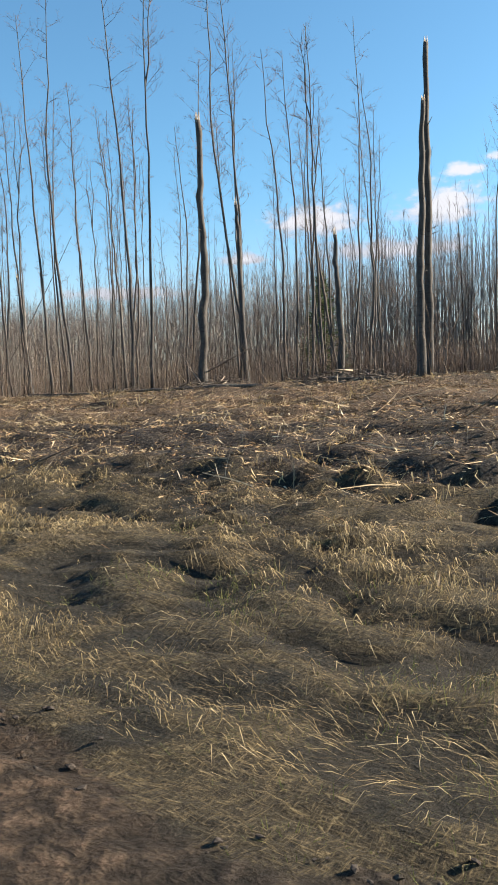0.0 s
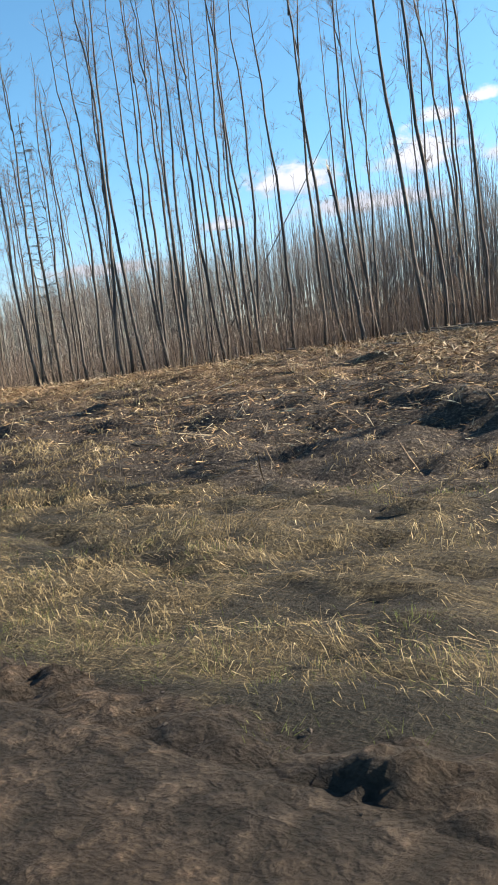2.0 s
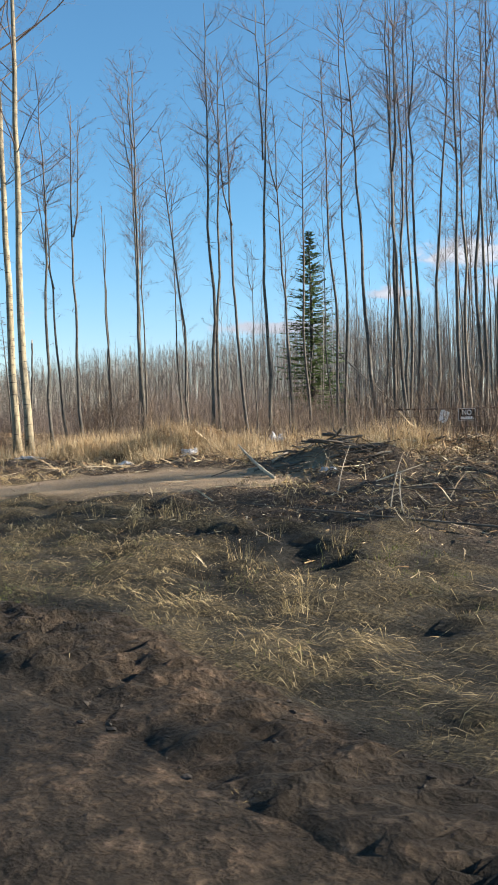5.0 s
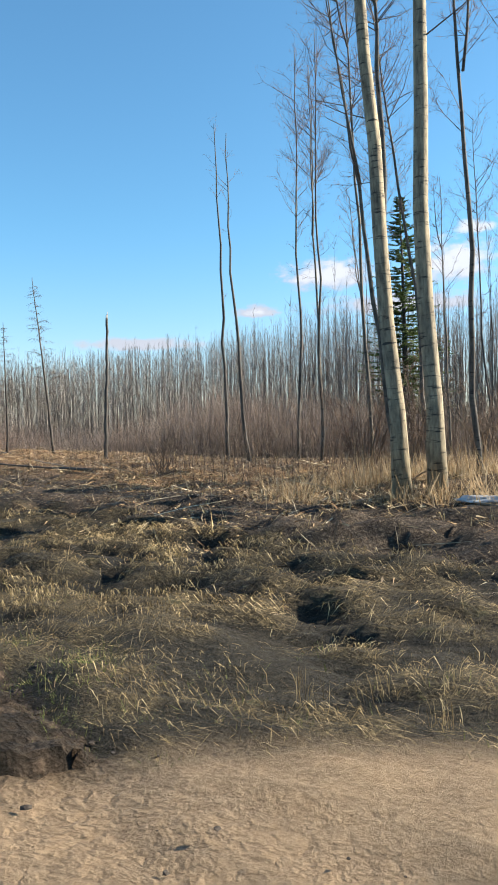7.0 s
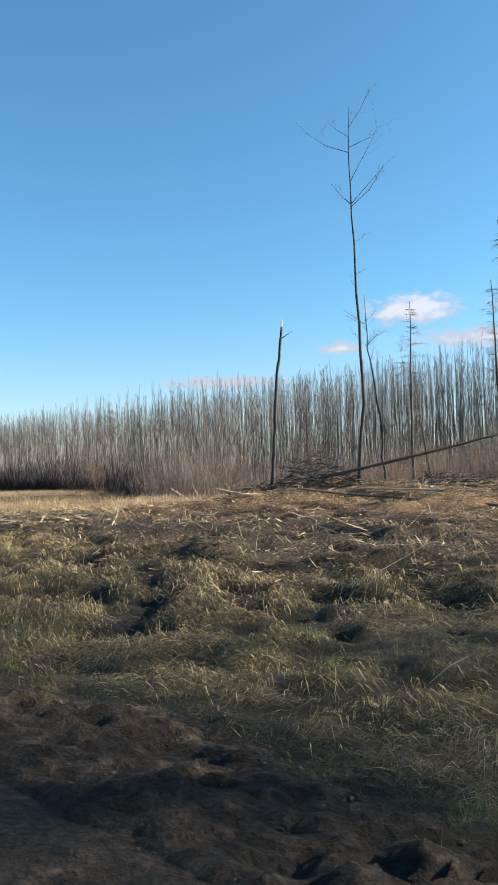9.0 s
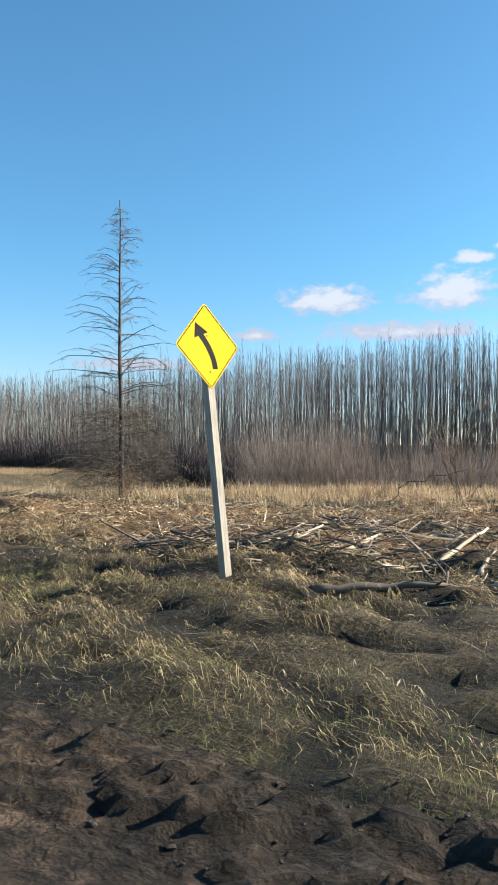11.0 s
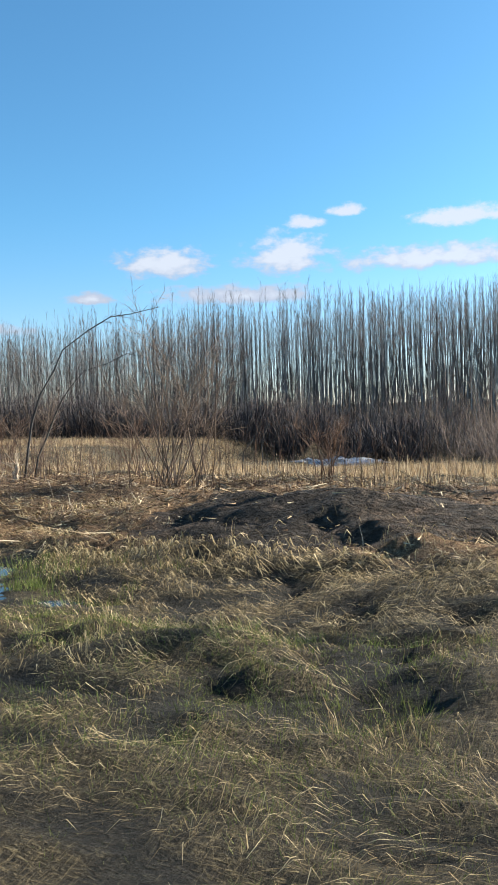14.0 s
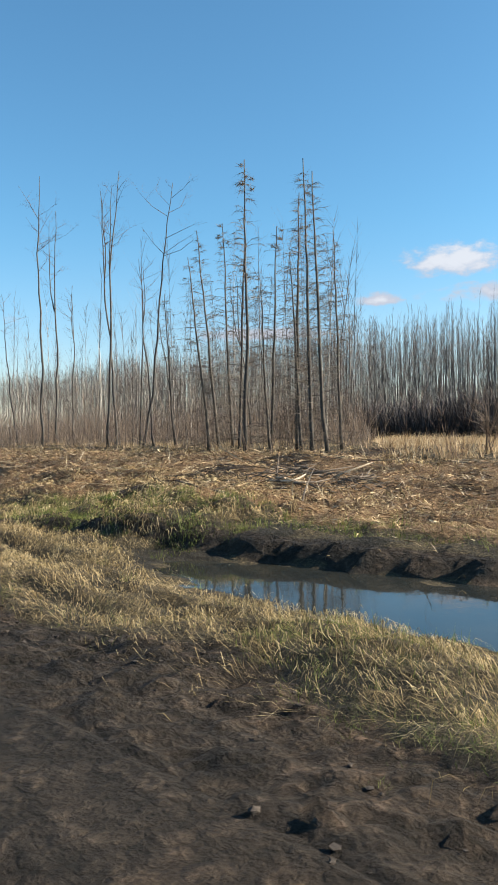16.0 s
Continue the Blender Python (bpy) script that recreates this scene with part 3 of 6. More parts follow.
def build_water():
    xs, ys = np.arange(-196, -133, 1.0), np.linspace(4.4, 12.5, 9)
    gx, gy = np.meshgrid(xs, ys, indexing="ij")
    i = np.arange(gx.size).reshape(gx.shape)
    faces = np.stack([i[:-1, :-1], i[1:, :-1], i[1:, 1:], i[:-1, 1:]], -1).reshape(-1, 4)
    ob = np_object("water", np.stack([gx.ravel(), gy.ravel(), np.full(gx.size, -.25)], 1), faces, M_WATER)
    tagged(ob, "still dark water in the roadside ditch", "water", kind="structure")


build_ground()
build_turned_soil()
build_road()
build_water()

# ---- scattered stuff ----
rng = np.random.default_rng(7)


def strips(base, top, width, mid_push=None):
    """Thin bent blades from base to top points."""
    d = top - base
    side = np.stack([-d[:, 1], d[:, 0], np.zeros(len(d))], 1) + rng.normal(0, .02, (len(d), 3))
    side /= np.linalg.norm(side, axis=1, keepdims=True) + 1e-9
    w = width[:, None]
    mid = base + d * .5
    if mid_push is not None:
        mid = mid + mid_push
    v = np.stack([base, mid - side * w, mid + side * w, top], 1)
    k = np.arange(len(base))[:, None] * 4
    f = np.concatenate([k + [0, 2, 1], k + [1, 2, 3]], 1).reshape(-1, 3)
    return v.reshape(-1, 3), f


def prisms(a, b, ra, rb):
    """Three-sided stems from a to b."""
    d = b - a
    d = d / (np.linalg.norm(d, axis=1, keepdims=True) + 1e-9)
    ref = np.where(np.abs(d[:, 2:3]) > .9, np.array([[1.0, 0, 0]]), np.array([[0, 0, 1.0]]))
    u = np.cross(d, ref)
    u /= np.linalg.norm(u, axis=1, keepdims=True) + 1e-9
    w = np.cross(d, u)
    vs = []
    for p, r in ((a, ra), (b, rb)):
        for k in range(3):
            t = 2.0944 * k
            vs.append(p + (u * math.cos(t) + w * math.sin(t)) * r[:, None])
    v = np.stack(vs, 1).reshape(-1, 3)
    k = np.arange(len(a))[:, None] * 6
    f = np.concatenate([k + [0, 1, 4, 3], k + [1, 2, 5, 4], k + [2, 0, 3, 5]], 1).reshape(-1, 4)
    return v, f


def slivers(base, top, width, roll=.03):
    """Single straight blades, one face each."""
    d = top - base
    side = np.stack([-d[:, 1], d[:, 0], np.zeros(len(d))], 1) + rng.normal(0, roll, (len(d), 3)) * np.linalg.norm(d, axis=1, keepdims=True) ** (roll > .1)
    side *= (width / (np.linalg.norm(side, axis=1) + 1e-9))[:, None]
    v = np.stack([base - side, base + side, top], 1).reshape(-1, 3)
    return v, np.arange(len(v)).reshape(-1, 3)


def tapered(a, b, r):
    """Fine twigs, thinning towards the tip."""
    return strips(a, b, r * 1.5)


def joined(name, pieces, mat, label, category, smooth=False):
    vs, fs, n = [], [], 0
    mixed = len({f.shape[1] for v, f in pieces}) > 1
    for v, f in pieces:
        vs.append(v)
        if mixed and f.shape[1] == 4:
            f = np.concatenate([f[:, [0, 1, 2]], f[:, [0, 2, 3]]])
        fs.append(f + n)
        n += len(v)
    return tagged(np_object(name, np.concatenate(vs), np.concatenate(fs), mat, smooth), label, category, kind="stuff")


def grass_patch(n, x0, x1, y0, y1, height, width, flop, keep, clump=.35, fine=False, lowest=-9):
    """Blades in tussocks: points drawn round clump centres and kept where keep(x, y) allows."""
    m = max(1, n // 22)
    cx, cy = rng.uniform(x1, x0, m), rng.uniform(y0, y1, m)
    ok = rng.random(m) < keep(cx, cy) * (1 - .97 * track(cx, cy))
    cx, cy = cx[ok], cy[ok]
    size = rng.uniform(.5, 1.3, len(cx))
    lean_dir = rng.uniform(0, 6.283, len(cx))
    reps = rng.integers(12, 34, len(cx))
    idx = np.repeat(np.arange(len(cx)), reps)
    off = rng.normal(0, clump * .5, (len(idx), 2)) * size[idx][:, None]
    x, y = cx[idx] + off[:, 0], cy[idx] + off[:, 1]
    y = np.maximum(y, 2.15)
    z = np.maximum(ground_z(x, y) - .02, lowest)
    h = height * size[idx] * rng.uniform(.45, 1.25, len(idx)) * (.6 + .8 * value_noise(x * .3, y * .5, 37)) * np.clip(.85 + .06 * (y - 3), .85, 1)
    ang = lean_dir[idx] + rng.normal(0, .9, len(idx))
    if fine:
        ang = np.arctan2(off[:, 1], off[:, 0]) + rng.normal(0, .5, len(idx))
    out = h * flop * rng.uniform(.2, 1.5, len(idx))
    base = np.stack([x, y, z], 1)
    up = np.sqrt(np.maximum(h ** 2 - np.minimum(out, h * .93) ** 2, (h * .15) ** 2))
    top = base + np.stack([np.cos(ang) * out, np.sin(ang) * out, up], 1)
    if fine:
        return slivers(base, top, width * rng.uniform(.6, 1.4, len(idx)) * np.clip(.6 + .12 * (y - 3), .6, 1.15))
    push = np.stack([-np.cos(ang) * out * .12, -np.sin(ang) * out * .12, h * .09], 1)
    return strips(base, top, np.full(len(idx), width) * rng.uniform(.6, 1.4, len(idx)), push)


def dry(x, y):
    water = np.where((x < -134) & (smooth_ground(x, y) < -.17), .06, 1)
    return (1 - .95 * bare_heap(x, y)) * water * np.clip(value_noise(x * .25, y * .5, 31) * 2.2 - .5, .05, 1)


def verge(x, y):
    return dry(x, y) * np.clip((y - 3.0) / 1.2, 0, 1)


def slash_band(x, y):
    start = np.where((x < -162) & (x > -177), 10.6, 8.5)
    return np.where(beyond(x, y), np.clip((y - start) / 2, 0, 1) * np.clip((19 - y) / 3, 0.05, 1), np.clip((y - np.interp(x, [-85, -75, -22, -12], [6.2, 4.6, 4.6, 6.2])) / 3.5, 0.04, 1) * np.clip((31 - y) / 4, 0, 1))


def drier(x, y):
    return np.clip(verge(x, y) * 1.6, 0, 1)


def near_snow(x, y):
    """Keeps the tall grass off the snow by the track and the line of sight to it."""
    free = np.ones(np.shape(x))
    for sx, sy in ((-73.4, 18.1), (-72.7, 14.0), (-73.5, 12.4), (-75.2, 13.2)):
        back = np.clip(sy - y, -.3, 2.5)
        free = np.minimum(free, np.where((sy - y < 2.5) & (y - sy < .3) & (np.abs(x - sx - back * 1.5) < 1.1), .02, 1))
    return free


def clear_of_snow(x, y):
    return np.minimum(np.clip(np.hypot((x + 173) / 4.5, (y - 57) / 6) - .8, 0, 1), np.where((np.abs(x + 172 + (57 - y) * .42) < 4.5) & (y > 30), .12, 1))


def cover(x, y):
    """How thickly dead grass lies: a strip behind the turned soil, then patches; 0 to 1."""
    behind = y - mud_edge(x, y)
    strip = np.exp(-((behind - .75) / .65) ** 2)
    patch = np.clip(value_noise(x * .3, y * .62, 38) * 2.6 - 1.1 + .9 * np.interp(x, GRASSY_X, GRASSY), .08, 1) * np.clip(.08 + 1.15 * tussock(x, y), 0, 1)
    wet = np.where((x < -134) & (smooth_ground(x, y) < -.2), .02, 1)
    return (1 - .95 * bare_heap(x, y)) * wet * np.clip(behind / .5, .015, 1) * np.maximum(.95 * strip, patch)


def mat_patch(n, x0, x1, y0, y1, length, width, rise, keep):
    """Dead blades pressed flat, combed the way the last snow laid them, arched over the tussocks."""
    x, y = rng.uniform(x1, x0, n), rng.uniform(y0, y1, n)
    ok = rng.random(n) < keep(x, y) * (1 - .97 * track(x, y))
    x, y = x[ok], y[ok]
    ang = 3.6 * (value_noise(x * .55, y * .7, 55) - .5) + 1.6 * (value_noise(x * 1.9, y * 2.1, 56) - .5) + rng.normal(0, .38, len(x)) + np.where(rng.random(len(x)) < .3, 3.14, 0)
    l = length * np.clip(rng.lognormal(0, .35, len(x)), .4, 2)
    tx, ty = x + np.cos(ang) * l, np.maximum(y + np.sin(ang) * l * .8, 2.2)
    lift = rise * rng.uniform(.1, 1, len(x)) * (.35 + 1.2 * tussock(x, y))
    base = np.stack([x, y, ground_z(x, y)], 1)
    top = np.stack([tx, ty, ground_z(tx, ty) + .015 + lift * rng.uniform(.1, .9, len(x))], 1)
    push = np.stack([-np.sin(ang) * l * rng.normal(0, .1, len(x)), np.cos(ang) * l * rng.normal(0, .1, len(x)), lift], 1)
    return strips(base, top, width * rng.uniform(.5, 1.5, len(x)) * np.clip(.42 + .13 * (y - 3.2), .42, 1.2), push)


def bank(x, y):
    return np.where(smooth_ground(x, y) < -.2, .02, .9) * np.clip((y - 3) / .8, 0, 1)


joined("dry_grass", [mat_patch(420000, 8, -192, 2.7, 9.2, .17, .0036, .06, cover),
                     mat_patch(36000, -158, -192, 3.2, 6.6, .22, .0034, .07, bank),
                     mat_patch(30000, -130, -192, 8.4, 12.2, .24, .005, .08, lambda x, y: (1 - .95 * bare_heap(x, y)) * np.where(smooth_ground(x, y) < -.2, .02, .7)),
                     mat_patch(110000, 10, -205, 8.8, 17, .3, .0065, .08, lambda x, y: dry(x, y) * np.where(x > -95, .25, .32)),
                     grass_patch(300000, 8, -192, 2.7, 9, .115, .0024, .95, cover, .14, True),
                     grass_patch(12000, 8, -192, 2.1, 4.6, .08, .0015, 1.0, lambda x, y: np.clip(value_noise(x * .9, y * 1.2, 35) * 2 - .9, 0, .6), .12),
                     grass_patch(14000, 12, -200, 3.8, 10, .26, .0018, .5, lambda x, y: drier(x, y) * np.interp(x, GRASSY_X, GRASSY), .12),
                     grass_patch(9000, -38, -66, 4.6, 9, .34, .0022, .4, lambda x, y: np.clip(value_noise(x * .8, y * 1.1, 47) * 3 - 1.5, 0, .8), .16, True),
                     grass_patch(60000, 12, -205, 8.3, 17, .26, .006, 1.0, lambda x, y: dry(x, y) * np.where(x > -95, .25, .32), .3, True),
                     grass_patch(36000, 12, -210, 15, 28, .3, .011, 1.2, lambda x, y: dry(x, y) * .7, .6, True)],
       M_STRAW, "matted dry straw-coloured grass over the verge", "grass")
joined("green_grass", [grass_patch(240000, 12, -200, 2.7, 6.4, .11, .0026, .8, lambda x, y: cover(x, y) * np.clip(value_noise(x * .22, y * .5, 44) * 3.0 - .8, 0, 1) * np.clip((6.0 - y) / 1.5, .15, 1), .3, True),
                       grass_patch(7000, -134, -186, 4.8, 11.5, .2, .004, .3, lambda x, y: np.where(np.abs(smooth_ground(x, y) + .2) < .07, .7, .02), .12, True),
                       grass_patch(60000, 8, -60, 3.6, 7.5, .09, .003, .7, lambda x, y: np.clip(value_noise(x * .45, y * .8, 57) * 3 - 1.2, 0, 1), .25, True),
                       grass_patch(300000, 10, -192, 2.4, 5.4, .1, .0026, .7, lambda x, y: np.exp(-((y - mud_edge(x, y) - .3) / .5) ** 2) * np.clip(value_noise(x * .3, y * .4, 45) * 3 - .6, 0, 1) * np.where(smooth_ground(x, y) < -.2, 0, 1), .2, True),
                       grass_patch(24000, -165, -173.5, 9.2, 12, .13, .0045, .6, lambda x, y: np.where(smooth_ground(x, y) > -.24, .9, 0) * np.clip((12 - y - .12 * np.abs(x + 171)) / .8, 0, 1), .2, True),
                       grass_patch(26000, -155, -168, 5.0, 8.8, .22, .0035, .45, lambda x, y: np.clip(value_noise(x * .9, y * 1.2, 58) * 3.2 - 1.5, 0, .8), .16, True, -.3),
                       grass_patch(150000, -130, -176, 3.0, 6.2, .12, .0028, .6, lambda x, y: np.clip(value_noise(x * .5, y * .9, 59) * 3 - .9, 0, 1) * np.clip((y - mud_edge(x, y) + .2) / .5, 0, 1), .22, True),
                       grass_patch(90000, -86, -134, 3.2, 6.6, .1, .0028, .6, lambda x, y: np.clip(value_noise(x * .5, y * .9, 60) * 3 - 1.1, 0, 1) * np.clip((y - mud_edge(x, y) + .1) / .5, 0, 1), .22, True),
                       grass_patch(16000, -176, -190, 7.2, 9.6, .14, .004, .6, lambda x, y: np.where(smooth_ground(x, y) > -.24, .9, 0), .2, True)],
       M_GREEN, "short green grass among the straw", "grass")
joined("meadow_grass", [grass_patch(270000, -122, -215, 16.5, 60, .42, .011, .6, lambda x, y: clear_of_snow(x, y) * np.clip(value_noise(x * .22, y * .35, 51) * 2.2 - .1, .15, 1) * np.clip((y - 16) / 3, 0, 1)
                                    * np.where((x < -178) & (x < -171 - .8 * y), .12, 1), .5, True),
                        grass_patch(80000, -66, -85, 11.6, 19, .6, .007, .75, lambda x, y: np.clip(value_noise(x * .4, y * .5, 52) * 2.6 - .6, 0, 1) * np.clip((y - 12) / 1.5, 0, 1) * near_snow(x, y), .35, True)],
       M_MEADOW, "tall pale golden dry grass on the meadow", "grass")


def scatter(n, x0, x1, y0, y1, keep):
    x, y = rng.uniform(x1, x0, n), rng.uniform(y0, y1, n)
    ok = rng.random(n) < keep(x, y) * (1 - .9 * track(x, y))
    return x[ok], y[ok]


def chips(n, keep, size, lift, start=20, stop=-215):
    x, y = scatter(n, start, stop, 4.6, 30, keep)
    ang, tilt = rng.uniform(0, 6.283, len(x)), rng.normal(0, .2, len(x))
    near = np.clip(.4 + .09 * (y - 4.6), .4, 1)
    ln = size * np.minimum(rng.lognormal(0, .6, len(x)), 2.2) * near
    d = np.stack([np.cos(ang) * np.cos(tilt), np.sin(ang) * np.cos(tilt), np.sin(tilt)], 1) * ln[:, None]
    c = np.stack([x, y, ground_z(x, y) + lift + np.abs(d[:, 2]) * .4], 1)
    r = rng.uniform(.004, .014, len(x)) * (size / .1) ** .5 * near
    return slivers(c - d / 2, c + d / 2, r, .5) if size < .2 else strips(c - d / 2, c + d / 2, r, np.stack([d[:, 1] * .08, d[:, 0] * .08, np.full(len(x), .008)], 1))


def patchy(x, y):
    return (1 - .93 * bare_heap(x, y)) * slash_band(x, y) * np.clip(value_noise(x * .3, y * .45, 61) * 2.4 - .4, np.where(x < -127, .6, .3), 1) * (.6 + .4 * fresh_slash(x, y))


joined("wood_chips", [chips(420000, patchy, .14, .03), chips(30000, lambda x, y: patchy(x, y) * np.clip((y - 8.5) / 2, 0, 1), .24, .05), chips(190000, patchy, .14, .04, -116), chips(120000, patchy, .12, .03, 5, -80),
                      chips(150000, lambda x, y: patchy(x, y) * np.clip((y - 10.5) / 3, 0, 1), .26, .05, -24, -84)], M_CHIP,
       "pale splintered wood chips strewn over the clearing", "wood chips")


def sticks(n, keep, lo, hi, radius, steep):
    x, y = scatter(n, 20, -215, 4.6, 30, keep)
    ang, tilt = rng.uniform(0, 6.283, len(x)), np.abs(rng.normal(0, steep, len(x)))
    ln = rng.uniform(lo, hi, len(x))
    d = np.stack([np.cos(ang) * np.cos(tilt), np.sin(ang) * np.cos(tilt), np.sin(tilt)], 1) * ln[:, None]
    a = np.stack([x, y, ground_z(x, y) + .01], 1)
    mid = a + d * .5 + rng.normal(0, .05, a.shape) * ln[:, None] * .6
    r = radius * np.clip(rng.lognormal(-.35, .4, len(x)), .35, 1.6)
    if radius < .012:
        return [strips(a, a + d, r, mid - a - d * .5)]
    v1, f1 = prisms(a, mid, r, r * .8)
    v2, f2 = prisms(mid, a + d, r * .8, r * .35)
    return [(v1, f1), (v2, f2)]


joined("broken_sticks", sticks(70000, patchy, .15, .7, .008, .3) + sticks(3500, lambda x, y: patchy(x, y) * np.clip((y - 8) / 2, 0, 1), .5, 1.9, .012, .2) + sticks(9000, patchy, .3, .8, .006, 1.0)
       + sticks(12000, lambda x, y: np.where((x < -44) & (x > -74) & (y > 7.6), .8, 0) * np.clip((17 - y) / 6, .25, 1), .3, 1.2, .0125, .3)
       + sticks(12000, lambda x, y: np.where((x < -115) & (x > -129) & (y > 8), .9, 0) * np.clip((16 - y) / 4, 0, 1), .3, 1.3, .014, .25),
       M_STICK, "broken sticks and branches lying on the clearing", "branches")


def stones(x, y, size):
    """Rounded, uneven clods, half sunk in the soil."""
    bm = bmesh.new()
    bmesh.ops.create_icosphere(bm, subdivisions=1, radius=1)
    ball, tris = np.array([v.co[:] for v in bm.verts]), np.array([[v.index for v in f.verts] for f in bm.faces])
    bm.free()
    n, k = len(x), len(ball)
    r = size * np.clip(rng.lognormal(0, .4, n), .5, 1.8)
    v = ball[None] * rng.uniform(.45, 1.5, (n, k, 1)) * r[:, None, None] * np.stack([rng.uniform(.8, 1.5, n), rng.uniform(.8, 1.3, n), rng.uniform(.45, .8, n)], 1)[:, None]
    v = v + np.stack([x, y, ground_z(x, y) - r * .05], 1)[:, None]
    return v.reshape(-1, 3), (tris[None] + (np.arange(n) * k)[:, None, None]).reshape(-1, 3)


def shoulder(x, y):
    return np.clip(value_noise(x * .4, y * .8, 71) * 1.9 - .2, .1, 1) * np.clip((mud_edge(x, y) + .4 - y) / .6, 0, 1)


joined("soil_clods", [stones(*scatter(15000, 8, -192, 2.2, 4.6, shoulder), .012)], M_SOILCLOD, "small dark crumbs of turned soil on the shoulder", "soil")


def brush(n, x0, x1, y0, y1, lo, hi, radius, keep, twigs=4, thick=.5):
    x, y = scatter(n, x0, x1, y0, y1, keep)
    z = ground_z(x, y) - .03
    h = rng.uniform(lo, hi, len(x)) * (.6 + .8 * value_noise(x * .15, y * .15, 81))
    a = np.stack([x, y, z], 1)
    b = a + np.stack([rng.normal(0, .13, len(x)) * h, rng.normal(0, .13, len(x)) * h, h], 1)
    r = radius * rng.uniform(.6, 1.5, len(x))
    out = [prisms(a, b, r, r * .3) if thick < .7 else strips(a, b, r * 1.2, rng.normal(0, .1, a.shape))]
    for _ in range(twigs):
        f = rng.uniform(.2, .95, len(x))[:, None]
        p = a + (b - a) * f
        l = h * rng.uniform(.12, .38, len(x))
        q = p + np.stack([rng.normal(0, .6, len(x)) * l, rng.normal(0, .6, len(x)) * l, l * rng.uniform(.3, 1.1, len(x))], 1)
        out.append(tapered(p, q, r * thick))
    return out


def bushes(n, x0, x1, y0, y1, lo, hi, wide, stems, width, keep):
    """Rounded leafless bushes: twigs that fan out from a base to an uneven dome."""
    x, y = scatter(n, x0, x1, y0, y1, keep)
    h = rng.uniform(lo, hi, len(x)) * (.6 + .8 * value_noise(x * .1, y * .1, 82))
    k = np.repeat(np.arange(len(x)), stems)
    an, out = rng.uniform(0, 6.283, len(k)), np.sqrt(rng.random(len(k)))
    reach = h[k] * wide * out
    a = np.stack([x[k] + np.cos(an) * reach * .35, y[k] + np.sin(an) * reach * .35, ground_z(x, y)[k] - .05], 1)
    top = h[k] * np.sqrt(1.02 - .75 * out ** 2) * rng.uniform(.45, 1.12, len(k))
    b = np.stack([x[k] + np.cos(an) * reach, y[k] + np.sin(an) * reach, a[:, 2] + top], 1)
    b = a + (b - a) * rng.uniform(.35, 1, len(k))[:, None] + rng.normal(0, .17, a.shape) * h[k][:, None]
    b[:, 2] = np.maximum(b[:, 2], a[:, 2] + .2)
    a = a + (b - a) * rng.uniform(.2, .7, len(k))[:, None]
    w = width * rng.uniform(.6, 1.4, len(k))
    m = a + (b - a) * rng.uniform(.3, .7, len(k))[:, None]
    l = top * rng.uniform(.15, .35, len(k))
    c = m + np.stack([rng.normal(0, .7, len(k)) * l, rng.normal(0, .7, len(k)) * l, rng.uniform(.1, .9, len(k)) * l], 1)
    return [slivers(a, b, w), slivers(m, c, w * .7)]


def stand_one(x, y):
    return np.clip(value_noise(x * .12, y * .12, 91) * 1.8 - .15, .1, 1)


def wood_edge(x, y):
    """The young wood past the ditch ends along a slanting line, and the meadow begins."""
    return stand_one(x, y) * (x < -171 - .83 * y)


joined("undergrowth", brush(13000, 12, -104, 24, 58, .9, 3.4, .009, stand_one, 4) + brush(3600, -62, -100, 13.5, 26, .5, 1.9, .007, lambda x, y: stand_one(x, y) * np.clip((y - 13) / 6, .2, 1), 5)
       + brush(2800, -183, -240, 15, 38, .8, 3.0, .008, wood_edge) + bushes(520, -184, -245, 16.5, 38, 1.2, 3.2, .5, 50, .009, wood_edge),
       M_BRUSH, "leafless brown undergrowth between the trunks", "brush")
def brush_front(x):
    return np.interp(x, [-182, -176, -150, -130, -120, -108, -94], [62, 50, 40, 50, 46, 32, 30])


def sunny_brush(x, y):
    return np.clip((x + 120 + .76 * y) / 3, 0, 1) * clear_of_snow(x, y) * np.clip((y - brush_front(x)) / 2, 0, 1) * np.clip(value_noise(x * .12, y * .12, 92) * 2.2, .4, 1)


joined("far_brush", bushes(800, 20, -310, 62, 72, 2.4, 4.4, .6, 46, .022, lambda x, y: np.where((x < -170) & (x > -232), .15, 1) * clear_of_snow(x, y) * np.clip(value_noise(x * .07, y * .12, 92) * 1.9, .25, 1))
       + bushes(1500, 20, -310, 69, 84, 4, 6.5, .45, 50, .034, lambda x, y: np.clip(value_noise(x * .09, y * .12, 94) * 2, .35, 1))
       + bushes(1300, -93, -118, 29, 60, 2.4, 4.2, .42, 60, .012, lambda x, y: sunny_brush(x, y) * np.clip((brush_front(x) + 15 - y) / 3, 0, 1))
       + bushes(2100, -112, -178, 39, 70, 4.2, 7.0, .4, 64, .014, lambda x, y: sunny_brush(x, y) * np.clip((brush_front(x) + 15 - y) / 3, 0, 1))
       + bushes(260, -20, -96, 54, 60, 1.5, 3.4, .62, 46, .02, stand_one),
       M_FARBRUSH, "dense leafless brush below the far forest", "brush")
# this stretch of brush is coloured dark in place of the forest's shadow
joined("dark_thicket", bushes(700, -168, -236, 59.5, 68, 3.2, 4.8, .5, 60, .034, lambda x, y: np.clip(value_noise(x * .1, y * .15, 99) * 2.4, .5, 1)),
       M_SHADEBRUSH, "dense brush at the foot of the far forest, coloured dark for its shade", "brush")
